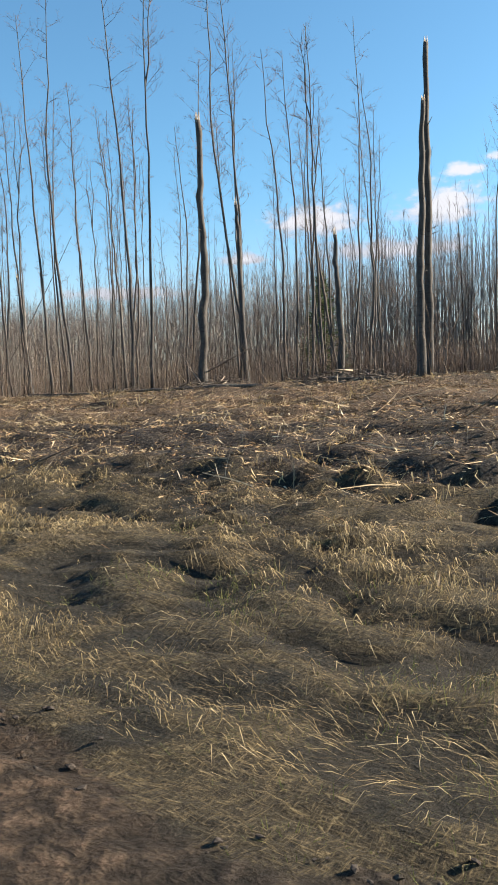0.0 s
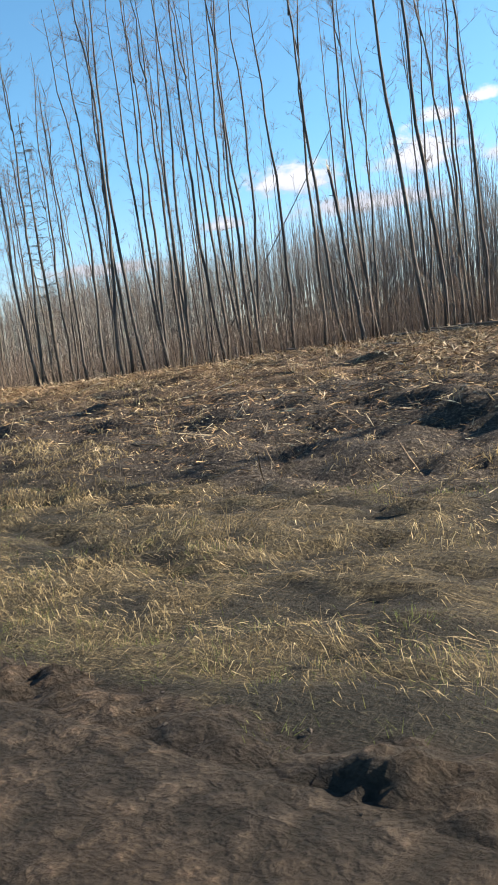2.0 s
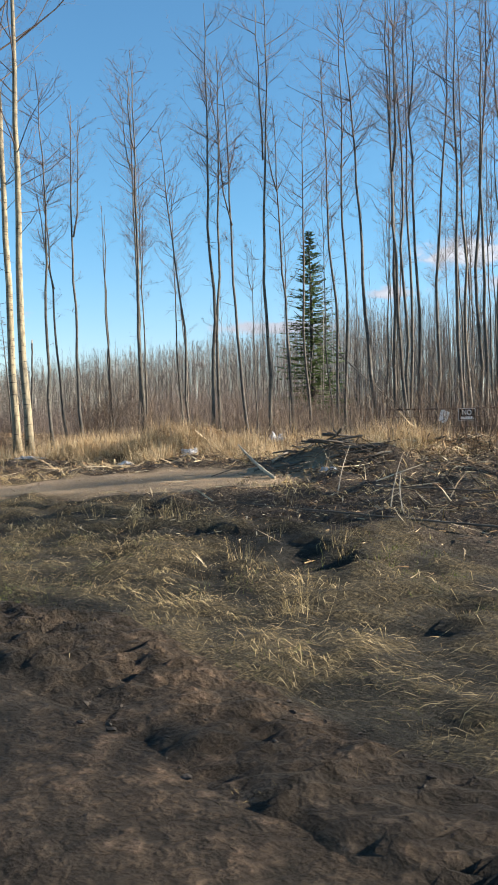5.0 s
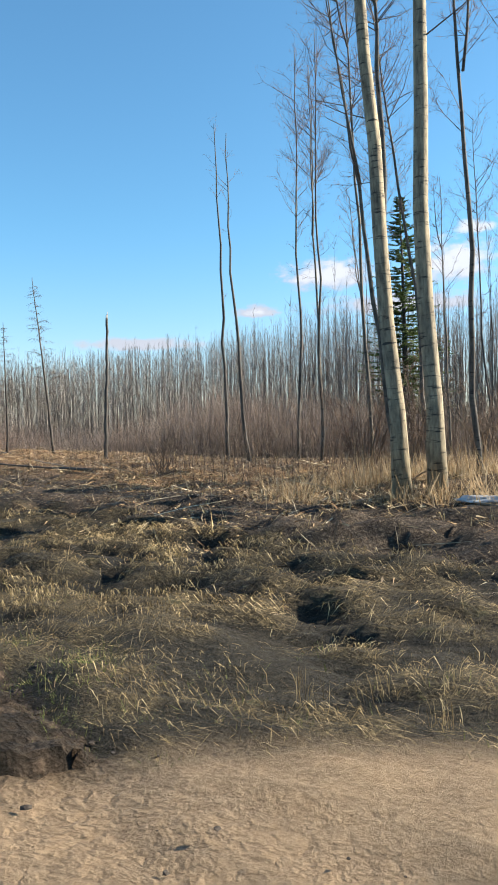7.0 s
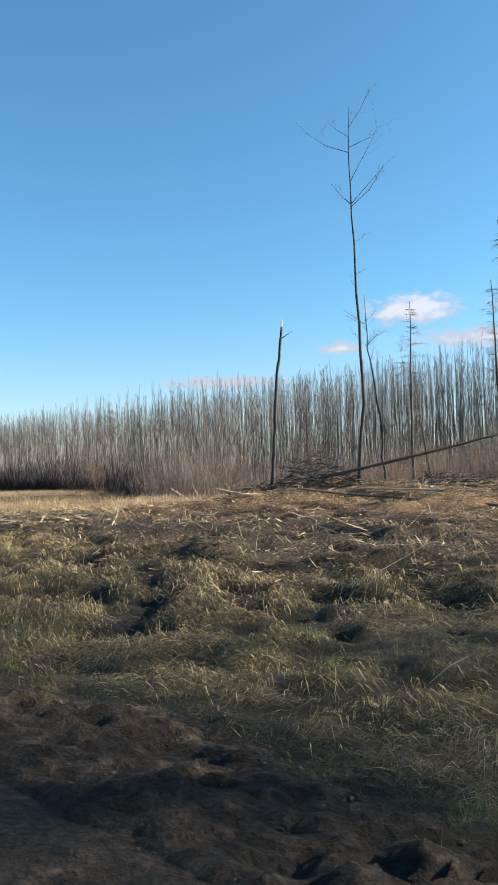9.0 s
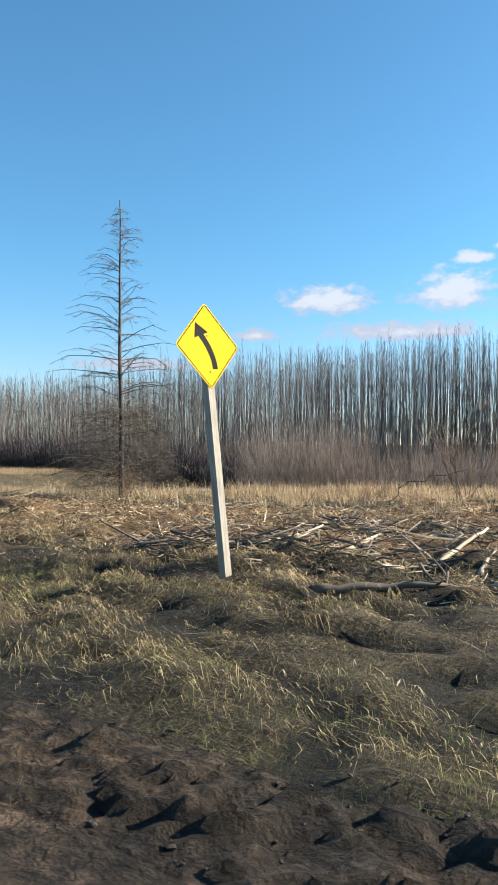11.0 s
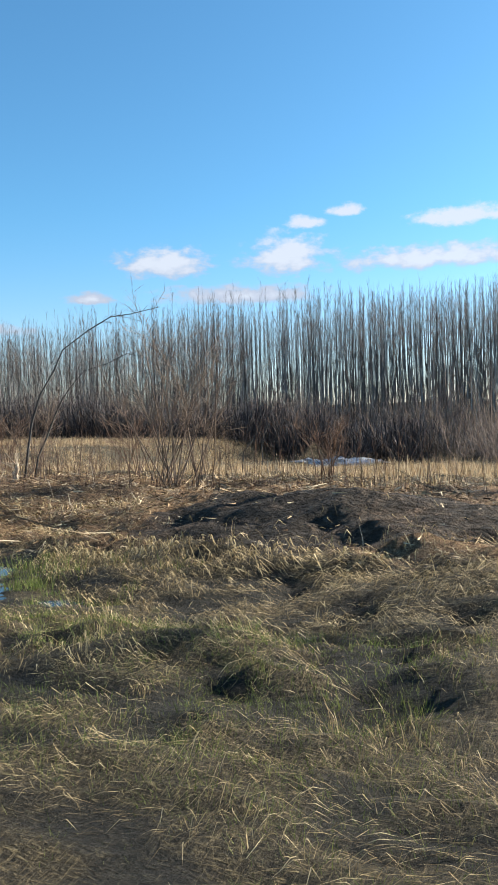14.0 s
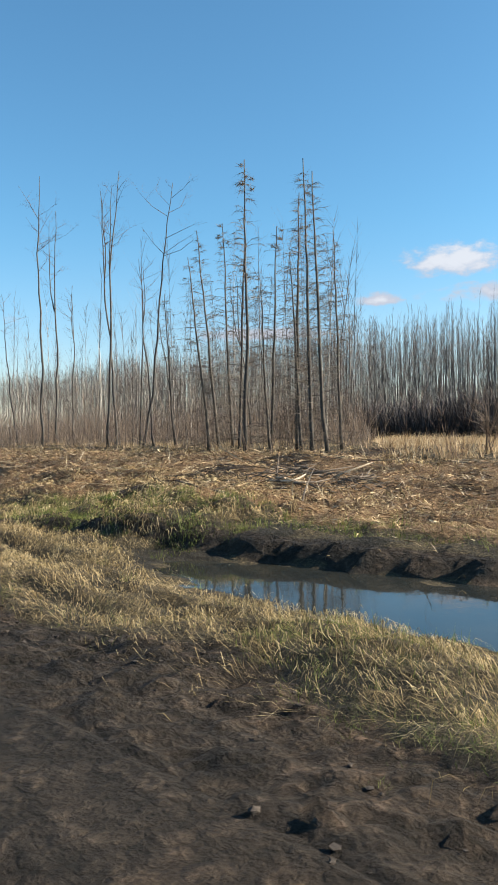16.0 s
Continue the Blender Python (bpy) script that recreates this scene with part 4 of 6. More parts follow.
joined("willow_brush", brush(1500, -150, -184, 13.5, 20, .5, 1.5, .006, lambda x, y: np.clip(value_noise(x * .3, y * .3, 93) * 2 - .6, 0, 1), 4)
       + bushes(60, -108, -134, 20, 27, .7, 1.7, .6, 40, .007, stand_one) + bushes(90, -150, -184, 15.5, 21, .5, 1.5, .55, 40, .006, stand_one),
       M_REDBRUSH, "thin reddish willow stems at the meadow's edge", "brush")


def forest(n, x0, x1, y0, y1, lo, hi, keep, twigs, fine=.016):
    """Many bare aspens: the stems, and the twigs of their crowns."""
    x, y = scatter(n, x0, x1, y0, y1, keep)
    h = rng.uniform(lo, hi, len(x)) * (.9 + .2 * value_noise(x * .04, y * .04, 95)) * np.interp(x, [-235, -205, -185, -150], [.88, .97, 1.03, 1.03])
    a = np.stack([x, y, ground_z(x, y) - .1], 1)
    lean = rng.normal(0, .028, (len(x), 2))
    b = a + np.stack([lean[:, 0] * h, lean[:, 1] * h, h], 1)
    m = a + (b - a) * .55 + np.concatenate([rng.normal(0, .16, (len(x), 2)), np.zeros((len(x), 1))], 1)
    r = h * rng.uniform(.002, .0044, len(x))
    stems, crowns = [prisms(a, m, r, r * .7), prisms(m, b, r * .7, r * .1)], []
    for _ in range(twigs):
        f = 1 - rng.random(len(x)) ** 1.2 * .5
        p = np.where(f[:, None] > .55, m + (b - m) * ((f - .55) / .45)[:, None], a + (m - a) * (f / .55)[:, None])
        l = rng.uniform(.5, 1.6, len(x)) * np.where(f > .6, (1.35 - f) * 2, .9)
        an = rng.uniform(0, 6.283, len(x))
        q = p + np.stack([np.cos(an) * l * .6, np.sin(an) * l * .6, l * rng.uniform(.5, 1.2, len(x))], 1)
        crowns.append(slivers(p, q, np.full(len(x), fine)))
    return stems, crowns


def wood(name, stands, label, bark):
    joined(name, [p for stems, crowns in stands for p in stems], bark, label, "forest")
    joined(name + "_twigs", [p for stems, crowns in stands for p in crowns], M_FARTWIG, "fine grey twigs of the bare aspens", "forest")


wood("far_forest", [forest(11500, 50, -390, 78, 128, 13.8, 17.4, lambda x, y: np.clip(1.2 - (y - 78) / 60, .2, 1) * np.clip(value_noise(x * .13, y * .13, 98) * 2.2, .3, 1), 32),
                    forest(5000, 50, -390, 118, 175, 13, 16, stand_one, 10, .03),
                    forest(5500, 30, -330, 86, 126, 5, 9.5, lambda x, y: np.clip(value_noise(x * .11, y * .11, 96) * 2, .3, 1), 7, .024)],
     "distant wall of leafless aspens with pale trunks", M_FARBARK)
wood("middle_wood", [forest(1100, 20, -104, 36, 82, 7, 14, lambda x, y: stand_one(x, y) * np.clip((y - 20.7) / 30, .2, 1), 24, .011),
                     forest(1500, 15, -120, 52, 78, 8, 12.5, lambda x, y: np.clip(value_noise(x * .06, y * .06, 97) * 1.5, .3, 1), 22, .014),
                     forest(420, -190, -275, 19, 48, 5, 10, wood_edge, 30, .008)],
     "thin bare aspens behind the clearing's edge", M_MIDBARK)

# ---- trees ----
def wander(rnd, height, rings, sway, bend=0.0):
    pts, ox, oy = [], 0.0, 0.0
    for i in range(rings + 1):
        f = i / rings
        pts.append(Vector((ox + bend * math.sin(f * math.pi), oy, f * height)))
        ox += rnd.gauss(0, sway)
        oy += rnd.gauss(0, sway)
    return pts


def along(pts, f):
    k = f * (len(pts) - 1)
    i = min(int(k), len(pts) - 2)
    return pts[i].lerp(pts[i + 1], k - i)


def aspen_meshes(seed, height=16.0, crown=.5, branches=26, spread=1.0, radius=.11, subs=6, sway=.05, fork=0.0):
    """A bare aspen, its trunk and its branches, as two meshes at the origin."""
    rnd = random.Random(seed)
    pts = wander(rnd, height, 14, sway, rnd.uniform(-5, 5) * sway)
    pts = [q + Vector((rnd.gauss(0, sway * .25), rnd.gauss(0, sway * .25), 0)) for q in pts]
    trunk, limbs = Shape(), Shape()
    radii = [radius * (1.25 if i == 0 else 1) * (1 - .9 * (i / 14) ** 1.15) + .006 for i in range(15)]
    trunk.tube(pts, radii, 8)
    leaders = [(pts, 1 - crown, 1.0)]
    if rnd.random() < fork:
        f, an = rnd.uniform(.55, .75), rnd.uniform(0, 6.283)
        a, o = along(pts, f), Vector((math.cos(an), math.sin(an), 0))
        rest = height * (1 - f) * rnd.uniform(.75, 1)
        other = [a + o * (.55 * math.sqrt(g)) * spread * .6 + Vector((rnd.gauss(0, .04), rnd.gauss(0, .04), rest * g)) for g in (0, .2, .4, .6, .8, 1)]
        trunk.tube(other, [radius * .5 * (1 - .85 * g / 5) + .005 for g in range(6)], 6)
        leaders.append((other, .15, .8))
    for k in range(branches):
        stem, low, size = leaders[k % len(leaders)]
        g = rnd.random() ** .85
        f, bare = 1 - (1 - low) * g, False
        if stem is pts and rnd.random() < .12:
            f, bare = rnd.uniform(.25, low), True
        p = along(stem, min(f, .985))
        an = rnd.uniform(0, 6.283)
        ln = spread * size * rnd.uniform(.7, 1.4) * (.4 if bare else .35 + .75 * math.sin(math.pi * min(1, .12 + g * .8)))
        o = Vector((math.cos(an), math.sin(an), 0))
        up = rnd.uniform(-.1, .6) if bare else rnd.uniform(.4, 1.15)
        d = (o + Vector((0, 0, up))).normalized()
        c = p + d * ln * .5
        d2 = (d + Vector((rnd.gauss(0, .2), rnd.gauss(0, .2), rnd.gauss(.3, .2)))).normalized()
        e = c + d2 * ln * .55
        r = .004 + .0075 * ln
        limbs.tube([p, c, e], [r, r * .65, r * .25], 3, False)
        for _ in range(max(2, round(subs * (.6 + .4 * ln)))):
            q = rnd.uniform(.2, 1)
            s = p.lerp(c, q * 2) if q < .5 else c.lerp(e, q * 2 - 1)
            t = (d2 * .8 + Vector((rnd.gauss(0, .6), rnd.gauss(0, .6), .2 + rnd.gauss(0, .35)))).normalized()
            l = rnd.uniform(.3, .75) * (.4 + .45 * ln)
            tip = s + t * l
            limbs.twig(s, tip, .005, rnd)
            for _ in range(6):
                w = s.lerp(tip, rnd.uniform(.2, 1))
                v = (t * .7 + Vector((rnd.gauss(0, .65), rnd.gauss(0, .65), rnd.gauss(0, .5)))).normalized()
                limbs.twig(w, w + v * l * rnd.uniform(.25, .6), .0036, rnd)
    return trunk, limbs


def larch_meshes(seed, height=10.5, reach=1.7, skirt=.3, whorls=34, fork=False, radius=.1, mass=(22, 32), broom=False):
    """A bare tamarack: straight stem, whorls of rising and drooping branches, a mass of twigs low down."""
    rnd = random.Random(seed)
    pts = wander(rnd, height, 14, .018)
    trunk, limbs = Shape(), Shape()
    trunk.tube(pts, [radius * (1 - .9 * (i / 14)) + .008 for i in range(15)], 8)
    if fork:
        a = along(pts, .86)
        trunk.tube([a, a + Vector((-.22, .03, .45)), a + Vector((-.3, .05, height * .17))], [.028, .022, .008], 6)
    for w in range(whorls):
        f = .06 + .92 * w / whorls
        for _ in range(rnd.randint(2, 6)):
            an = rnd.uniform(0, 6.283)
            low = f < skirt
            ln = reach * min(1, ((1.04 - f) / .62) ** .9) * rnd.uniform(.5, 1.15) * (1.1 if low else 1)
            o = Vector((math.cos(an), math.sin(an), 0))
            p = along(pts, f) + Vector((0, 0, rnd.uniform(-.1, .1)))
            rise = rnd.uniform(.05, .38) if not low else rnd.uniform(-.15, .15)
            droop = rnd.uniform(.05, .3)
            bend = Vector((-o.y, o.x, 0)) * rnd.gauss(0, .08) * ln
            c = p + o * ln * .38 + Vector((0, 0, rise * ln * .75))
            h = p + o * ln * .72 + bend + Vector((0, 0, rise * ln * (1 - droop * .5)))
            e = p + o * ln + bend * 1.6 + Vector((0, 0, rise * ln * (1 - droop) - droop * .45 * ln))
            r = .005 + .005 * ln
            limbs.tube([p, c, h, e], [r, r * .85, r * .6, r * .25], 4, False)
            for _ in range(rnd.randint(13, 19) if not low else rnd.randint(*mass)):
                g = rnd.uniform(.15, 1)
                s = p.lerp(c, g * 2.5) if g < .4 else c.lerp(h, (g - .4) / .3) if g < .7 else h.lerp(e, (g - .7) / .3)
                t = (o * .6 + Vector((rnd.gauss(0, .5), rnd.gauss(0, .5), rnd.gauss(-.3, .35)))).normalized()
                l = rnd.uniform(.1, .42) * (1 if not low else 1.6)
                limbs.twig(s, s + t * l, .005, rnd)
    if broom:
        for _ in range(5):
            c = along(pts, rnd.uniform(.82, .99)) + Vector((rnd.gauss(0, .12), rnd.gauss(0, .12), 0))
            for _ in range(70):
                d = Vector((rnd.gauss(0, 1), rnd.gauss(0, 1), rnd.gauss(.2, .7)))
                limbs.twig(c + d * .02, c + d * rnd.uniform(.04, .12), .009, rnd)
    return trunk, limbs


def spruce_meshes(seed, height=14.0):
    rnd = random.Random(seed)
    pts = wander(rnd, height, 10, .01)
    trunk, boughs = Shape(), Shape()
    trunk.tube(pts, [.15 * (1 - .97 * i / 10) + .004 for i in range(11)], 8)
    for w in range(430):
        f = .03 + .96 * (w + rnd.random()) / 430
        an, ln = rnd.uniform(0, 6.283), (2.2 * (1 - f) ** .8 + .12) * rnd.uniform(.55, 1.1)
        o = Vector((math.cos(an), math.sin(an), 0))
        cross = Vector((-o.y, o.x, 0))
        p = along(pts, f)
        droop = rnd.uniform(-.5, -.25) + .6 * f
        for k in range(9):
            g = .15 + .85 * k / 8
            s = p + o * ln * g + Vector((0, 0, droop * ln * g + .2 * ln * g * g))
            for sgn in (-1, 1):
                l = (.5 - .28 * g) * (.5 + ln * .28) * (.38 + .7 * (1 - f))
                t = (o * .75 + cross * sgn * rnd.uniform(.4, 1.1) + Vector((0, 0, rnd.uniform(-.6, .1)))).normalized()
                boughs.blade(s, s + t * l, .08, (o + Vector((0, 0, rnd.uniform(-.8, .8)))).normalized())
    return trunk, boughs


def tree_thing(name, label, category, group, meshes, trunk_mat, limb_mat, limb_name, limb_label=""):
    """One tree at the origin, to be copied to its places and then moved to one of them."""
    trunk, limbs = meshes
    ob = thing(name, label, category, group)
    part("trunk", trunk, trunk_mat, ob)
    part(limb_name, limbs, limb_mat, ob, limb_label)
    return ob


def stand_at(x, y, height, lean, full, turn):
    s = height / full
    w = s ** .6
    return pose(x, y, gz(x, y) - .08, 0, math.degrees(math.atan2(lean, height)), 0) @ pose(0, 0, 0, 0, 0, turn) @ Matrix.Diagonal((w, w, s, 1))


class Stand:
    """Trees of one kind from a few models; each place takes the next model."""

    def __init__(self, models, full, grow=1.0):
        self.grow = grow
        self.models, self.full, self.used, self.rnd = models, full, [False] * len(models), random.Random(5)

    def plant(self, rows, wide=1.0, first=0, grow=None):
        for k, (x, y, height, lean) in enumerate(rows):
            i = (k + first) % len(self.models)
            m = stand_at(x, y, height * (grow or self.grow), lean, self.full, self.rnd.uniform(0, 360)) @ Matrix.Diagonal((wide, wide, 1, 1))
            if not self.used[i]:
                self.models[i].matrix_basis = m
                self.used[i] = True
            else:
                made = copy_thing(self.models[i], Matrix())
                made.matrix_basis = m


SLIM = Stand([tree_thing("aspen_tree", "slender leafless aspen with dark weathered trunk", "tree", "bare aspens at the clearing's edge",
                         aspen_meshes(100 + i, 16, .58, 34, .8, .066, 5, .058, .35), M_DARKBARK, M_TWIG, "crown") for i in range(6)], 16, 1.1)
PALE = Stand([tree_thing("aspen_tree", "tall leafless aspen with pale grey trunk", "tree", "bare aspens behind the gate",
                         aspen_meshes(200 + i, 16, .48, 36, 1.5, .07, 6, .05, .6), M_ASPEN, M_TWIG, "crown") for i in range(6)], 16, 1.07)

SLIM.plant([(-16.8, 29, 11.1, .1), (-20.3, 31, 14.5, -.3), (-21, 33, 11.6, -.3), (-46.2, 27, 17.4, -.1), (-47.9, 29, 16.6, .4), (-43.6, 28, 16.6, -.4),
            (-47, 32, 17.6, -1), (-38.2, 27, 15.6, -1.1), (-34.7, 27, 18.2, -.6), (-34.4, 28, 18.9, -.3), (-32.8, 28, 14.7, -.3), (-35.5, 33, 15.5, -1.8),
            (-27.5, 26, 17.6, -1.1), (-27.2, 27, 17.4, .4), (-28.5, 31, 15.1, .6), (-23.8, 30, 18.2, -1.6), (-25.1, 31, 17.9, 0)])
SLIM.plant([(-23.7, 33, 15.2, -1.1), (-23.1, 33, 14.6, -.5), (-20.9, 31, 11.9, .4), (-36.8, 35, 16.8, .5), (-29.2, 36, 14.6, -1.6), (-24.6, 37, 13, -.6),
            (-47.6, 24, 17.4, -.4), (-47.2, 25, 17.8, -.6), (-50.6, 30, 18.2, -.2), (-45.9, 29, 18, -.7), (-47.4, 31, 17.1, -.8), (-44.8, 29, 16.4, .6),
            (-46, 32, 17.7, .3), (-44.1, 32, 17.7, -.2), (-41, 30, 15.5, -.1), (-59.2, 31, 17, .2), (-54.9, 36, 17.4, 0)], first=3)
SLIM.plant([(-60.4, 30, 11.8, -.9), (-64.3, 32, 12.2, -.5), (-50.8, 26, 15.8, -1.2), (-48.7, 25, 15.6, -.6), (-48, 25, 15.1, 0), (-46.7, 26, 15.4, -1),
            (-46, 26, 15, 0), (-49.8, 29, 16.2, .2), (-43.8, 29, 15.2, -.5), (-62.2, 36, 12.8, -.6), (-53.1, 24, 15, .1), (-50.8, 22, 14.4, -.2), (-52.2, 26, 13.3, -.7),
            (-33, 31, 14, .3), (-30.5, 33, 13, -.4), (-39.5, 32, 17, -.5), (-41.5, 36, 14, .4)], first=1)
PALE.plant([(-69.6, 31, 16.5, .2), (-75.7, 35, 15.8, .4), (-73.5, 32, 17.2, .3), (-73.9, 31, 19.3, .4), (-79.2, 33, 19.4, -.2), (-76.9, 30, 19.2, -1.1),
            (-72.2, 38, 15.2, -.2), (-75.6, 40, 14.9, -.4), (-59.8, 30, 13.3, -1), (-63.4, 27, 15.7, -2.5), (-83.3, 32, 19.7, -1.2),
            (-82.9, 15, 14.0, -.4), (-83.4, 16, 11.5, -1.8), (-81.4, 15.5, 12.6, -.2)])
PALE.plant([(-86.9, 22, 18, -.3), (-87.3, 25, 15.9, -1.9), (-81.6, 22, 18.1, -.4), (-82.4, 23, 16.5, .9), (-82.6, 25, 17.2, -1.3),
            (-80, 24, 18.7, -.2), (-82.6, 28, 15.9, -.9), (-83.4, 30, 16.1, -.3), (-81, 30, 19.9, -.1), (-74.8, 25, 17, -1.3), (-76.3, 28, 18.6, -.3),
            (-74.8, 27, 16.7, -.7), (-75.7, 29, 17.8, -.6), (-75.5, 30, 17.9, .7), (-72.2, 27, 16.7, -.2), (-72.5, 28, 15, 0), (-72.4, 29, 16.6, -.1)], first=2)
PALE.plant([(-93.5, 26, 16.2, .1), (-91.7, 25, 15.7, .4), (-92, 25.5, 14.9, -.3), (-91.3, 28, 10.7, -.8), (-88.3, 23, 18.2, -.6), (-89.1, 26, 13.9, -.7),
            ], .8, first=4, grow=1.02)
NEAR = Stand([tree_thing("aspen_tree", "thick pale aspen trunk beside the dirt track", "tree", "bare aspens behind the gate",
                         aspen_meshes(230 + i, 23, .62, 36, 3.1, .15, 7, .03), M_PALEASPEN, M_TWIG, "crown") for i in range(2)], 23)
NEAR.plant([(-81.8, 13, 23, -1.6), (-81.2, 13.2, 24, .2)])
THIN = Stand([tree_thing("aspen_tree", "thin leafless aspen with few forked branches", "tree", "bare aspens at the meadow",
                         aspen_meshes(400 + i, 14, .36, 13, 1.4, .065, 3, .05, .5), M_DARKBARK, M_TWIG, "crown") for i in range(4)], 14)
POLE = Stand([tree_thing("aspen_tree", "bare aspen pole with a few short twigs", "tree", "bare aspens at the meadow",
                         aspen_meshes(430 + i, 14, .3, 8, .75, .075, 2, .05), M_DARKBARK, M_TWIG, "crown") for i in range(2)], 14)
POLE.plant([(-97.9, 26.8, 14.9, -.2), (-96, 26, 14.1, -.6)])
THIN.plant([(-112.1, 21, 12.5, 0), (-111.1, 21, 6.2, -.6), (-201.7, 19, 12, 1.2), (-205.7, 22, 12.8, -.1), (-200.4, 20, 11.3, 2.2), (-209.6, 20, 14.1, -.2),
            (-212.1, 22, 13.1, 1), (-213.4, 24, 9.7, -.5), (-214.6, 21, 9.4, -2.3), (-199.4, 21, 6.8, -1), (-198.9, 25, 8.2, -.8), (-201, 21, 8.6, -1)])

fill = random.Random(77)
SLIM.plant([(fill.uniform(-66, -8), fill.uniform(30, 44), fill.uniform(10, 16.5), fill.gauss(0, .6)) for _ in range(46)], .8, first=4)
PALE.plant([(fill.uniform(-92, -64), fill.uniform(32, 46), fill.uniform(11, 17), fill.gauss(0, .5)) for _ in range(22)], .8, first=1)

LARCH = Stand([tree_thing("tamarack_tree", "bare tamarack with drooping grey-brown branches", "tree", "bare tamaracks",
                          larch_meshes(300 + i, 10.5, 1.2, .1, 30, False, .07, (22, 32), i == 1), M_LARCHBARK, M_LARCHTWIG, "crown") for i in range(4)], 10.5)
LARCH.plant([(-52.5, 24.6, 12.7, -.4), (-54.5, 20.1, 9.8, -.1), (-107.3, 24.6, 9.1, -1.4), (-107.7, 22.2, 6.3, -.1), (-111.5, 23.2, 6.4, .1),
             (-190.9, 17.5, 9.7, .1), (-187.4, 17, 8.7, -.1), (-186.4, 16.6, 8.1, -.4), (-188, 19, 7, -.2), (-192.3, 20, 8, .4), (-188.8, 18, 6.4, -.3),
             (-193.4, 18, 7.2, -1), (-189.6, 18.6, 8.4, .3), (-191.8, 19.5, 6.2, -.2), (-194.6, 20.5, 7.8, .5), (-198, 20, 6.5, -.6), (-196.4, 21, 9.3, -1.2), (-196.7, 22, 9.5, -.2), (-111.3, 24, 4, -.6)])
big = tree_thing("tamarack_tree", "broad bare tamarack with a skirt of brown twigs", "tree", "bare tamaracks",
                 larch_meshes(351, 11.0, 2.55, .3, 44, False, .095, (60, 85)), M_LARCHBARK, M_LARCHTWIG, "crown")


def twig_dome(seed, count, wide, tall, aside):
    """Fine twigs that fill a low dome round the foot of a tree."""
    rnd, dome = random.Random(seed), Shape()
    for _ in range(count):
        a, q, h = rnd.uniform(0, 6.283), math.sqrt(rnd.random()), rnd.uniform(.1, tall)
        out = wide * math.sqrt(max(.05, 1 - (h / (tall * 1.08)) ** 2)) * q
        p = Vector((math.cos(a) * out + aside, math.sin(a) * out, h))
        d = Vector((math.cos(a) + rnd.gauss(0, .5), math.sin(a) + rnd.gauss(0, .5), rnd.gauss(-.1, .45))).normalized()
        dome.twig(p, p + d * rnd.uniform(.2, .7), .006, rnd)
    return dome


part("twig_skirt", twig_dome(8, 4800, 2.0, 3.3, .15), M_LARCHTWIG, big, "dense dome of fine brown twigs")
big.matrix_basis = stand_at(-139.8, 19.9, 11.0, -.2, 11.0, 0)
forked = tree_thing("tamarack_tree", "bare dead tamarack with a forked top", "tree", "bare tamaracks",
                    larch_meshes(352, 9.6, 1.8, .26, 38, True, .075), M_LARCHBARK, M_LARCHTWIG, "crown")
part("twig_skirt", twig_dome(9, 2600, 1.2, 1.7, .5), M_LARCHTWIG, forked, "low dome of fine brown twigs")
forked.matrix_basis = stand_at(-150.2, 18.0, 9.7, -.2, 9.6, 0)
spruce = tree_thing("spruce_tree", "green spruce among the bare aspens", "tree", "", spruce_meshes(360, 14), M_DARKBARK, M_SPRUCE, "crown")
spruce.matrix_basis = stand_at(-100.2, 47.5, 17.2, -.2, 14, 0) @ Matrix.Diagonal((1.6, 1.6, 1, 1))
young = tree_thing("spruce_tree", "small green spruce behind bare trunks", "tree", "", spruce_meshes(361, 8), M_DARKBARK, M_SPRUCE, "crown")
young.matrix_basis = stand_at(-29.5, 45, 7.5, 0, 8, 40)


def snag(x, y, height, lean, radius, seed, label, mat, crook=.015):
    """A dead trunk broken off at the top, with a few stubs."""
    rnd = random.Random(seed)
    ob = thing("dead_trunk", label, "dead tree", "dead broken trunks")
    pts = wander(rnd, height, 22, crook if height > 3 else .01)
    pts = [q + Vector((rnd.gauss(0, radius * .07), rnd.gauss(0, radius * .07), 0)) for q in pts]
    s = Shape()
    s.tube(pts, [radius * (1.3 if i == 0 else 1) * (1 - .45 * i / 22) * rnd.uniform(.82, 1.12) for i in range(23)], 10)
    part("trunk", s, mat, ob)
    for _ in range(6):
        st, p, an = Shape(), along(pts, rnd.uniform(.2, .95)), rnd.uniform(0, 6.283)
        d = Vector((math.cos(an), math.sin(an), rnd.uniform(0, .8)))
        st.tube([p, p + d * rnd.uniform(.15, .45)], [.02, .008], 5)
        part("stub", st, mat, ob)
    sp = Shape()
    top = pts[-1]
    for k in range(5):
        an = k * 1.26
        b = top + Vector((math.cos(an), math.sin(an), 0)) * radius * .34
        sp.tube([b + Vector((0, 0, -.1)), b + Vector((0, 0, rnd.uniform(.05, .4)))], [radius * .2, .008], 4)
    part("splintered_top", sp, M_LOG, ob, "pale splintered wood at the break")
    ob.matrix_basis = pose(x, y, gz(x, y) - .1, 0, math.degrees(math.atan2(lean, height)), 0)


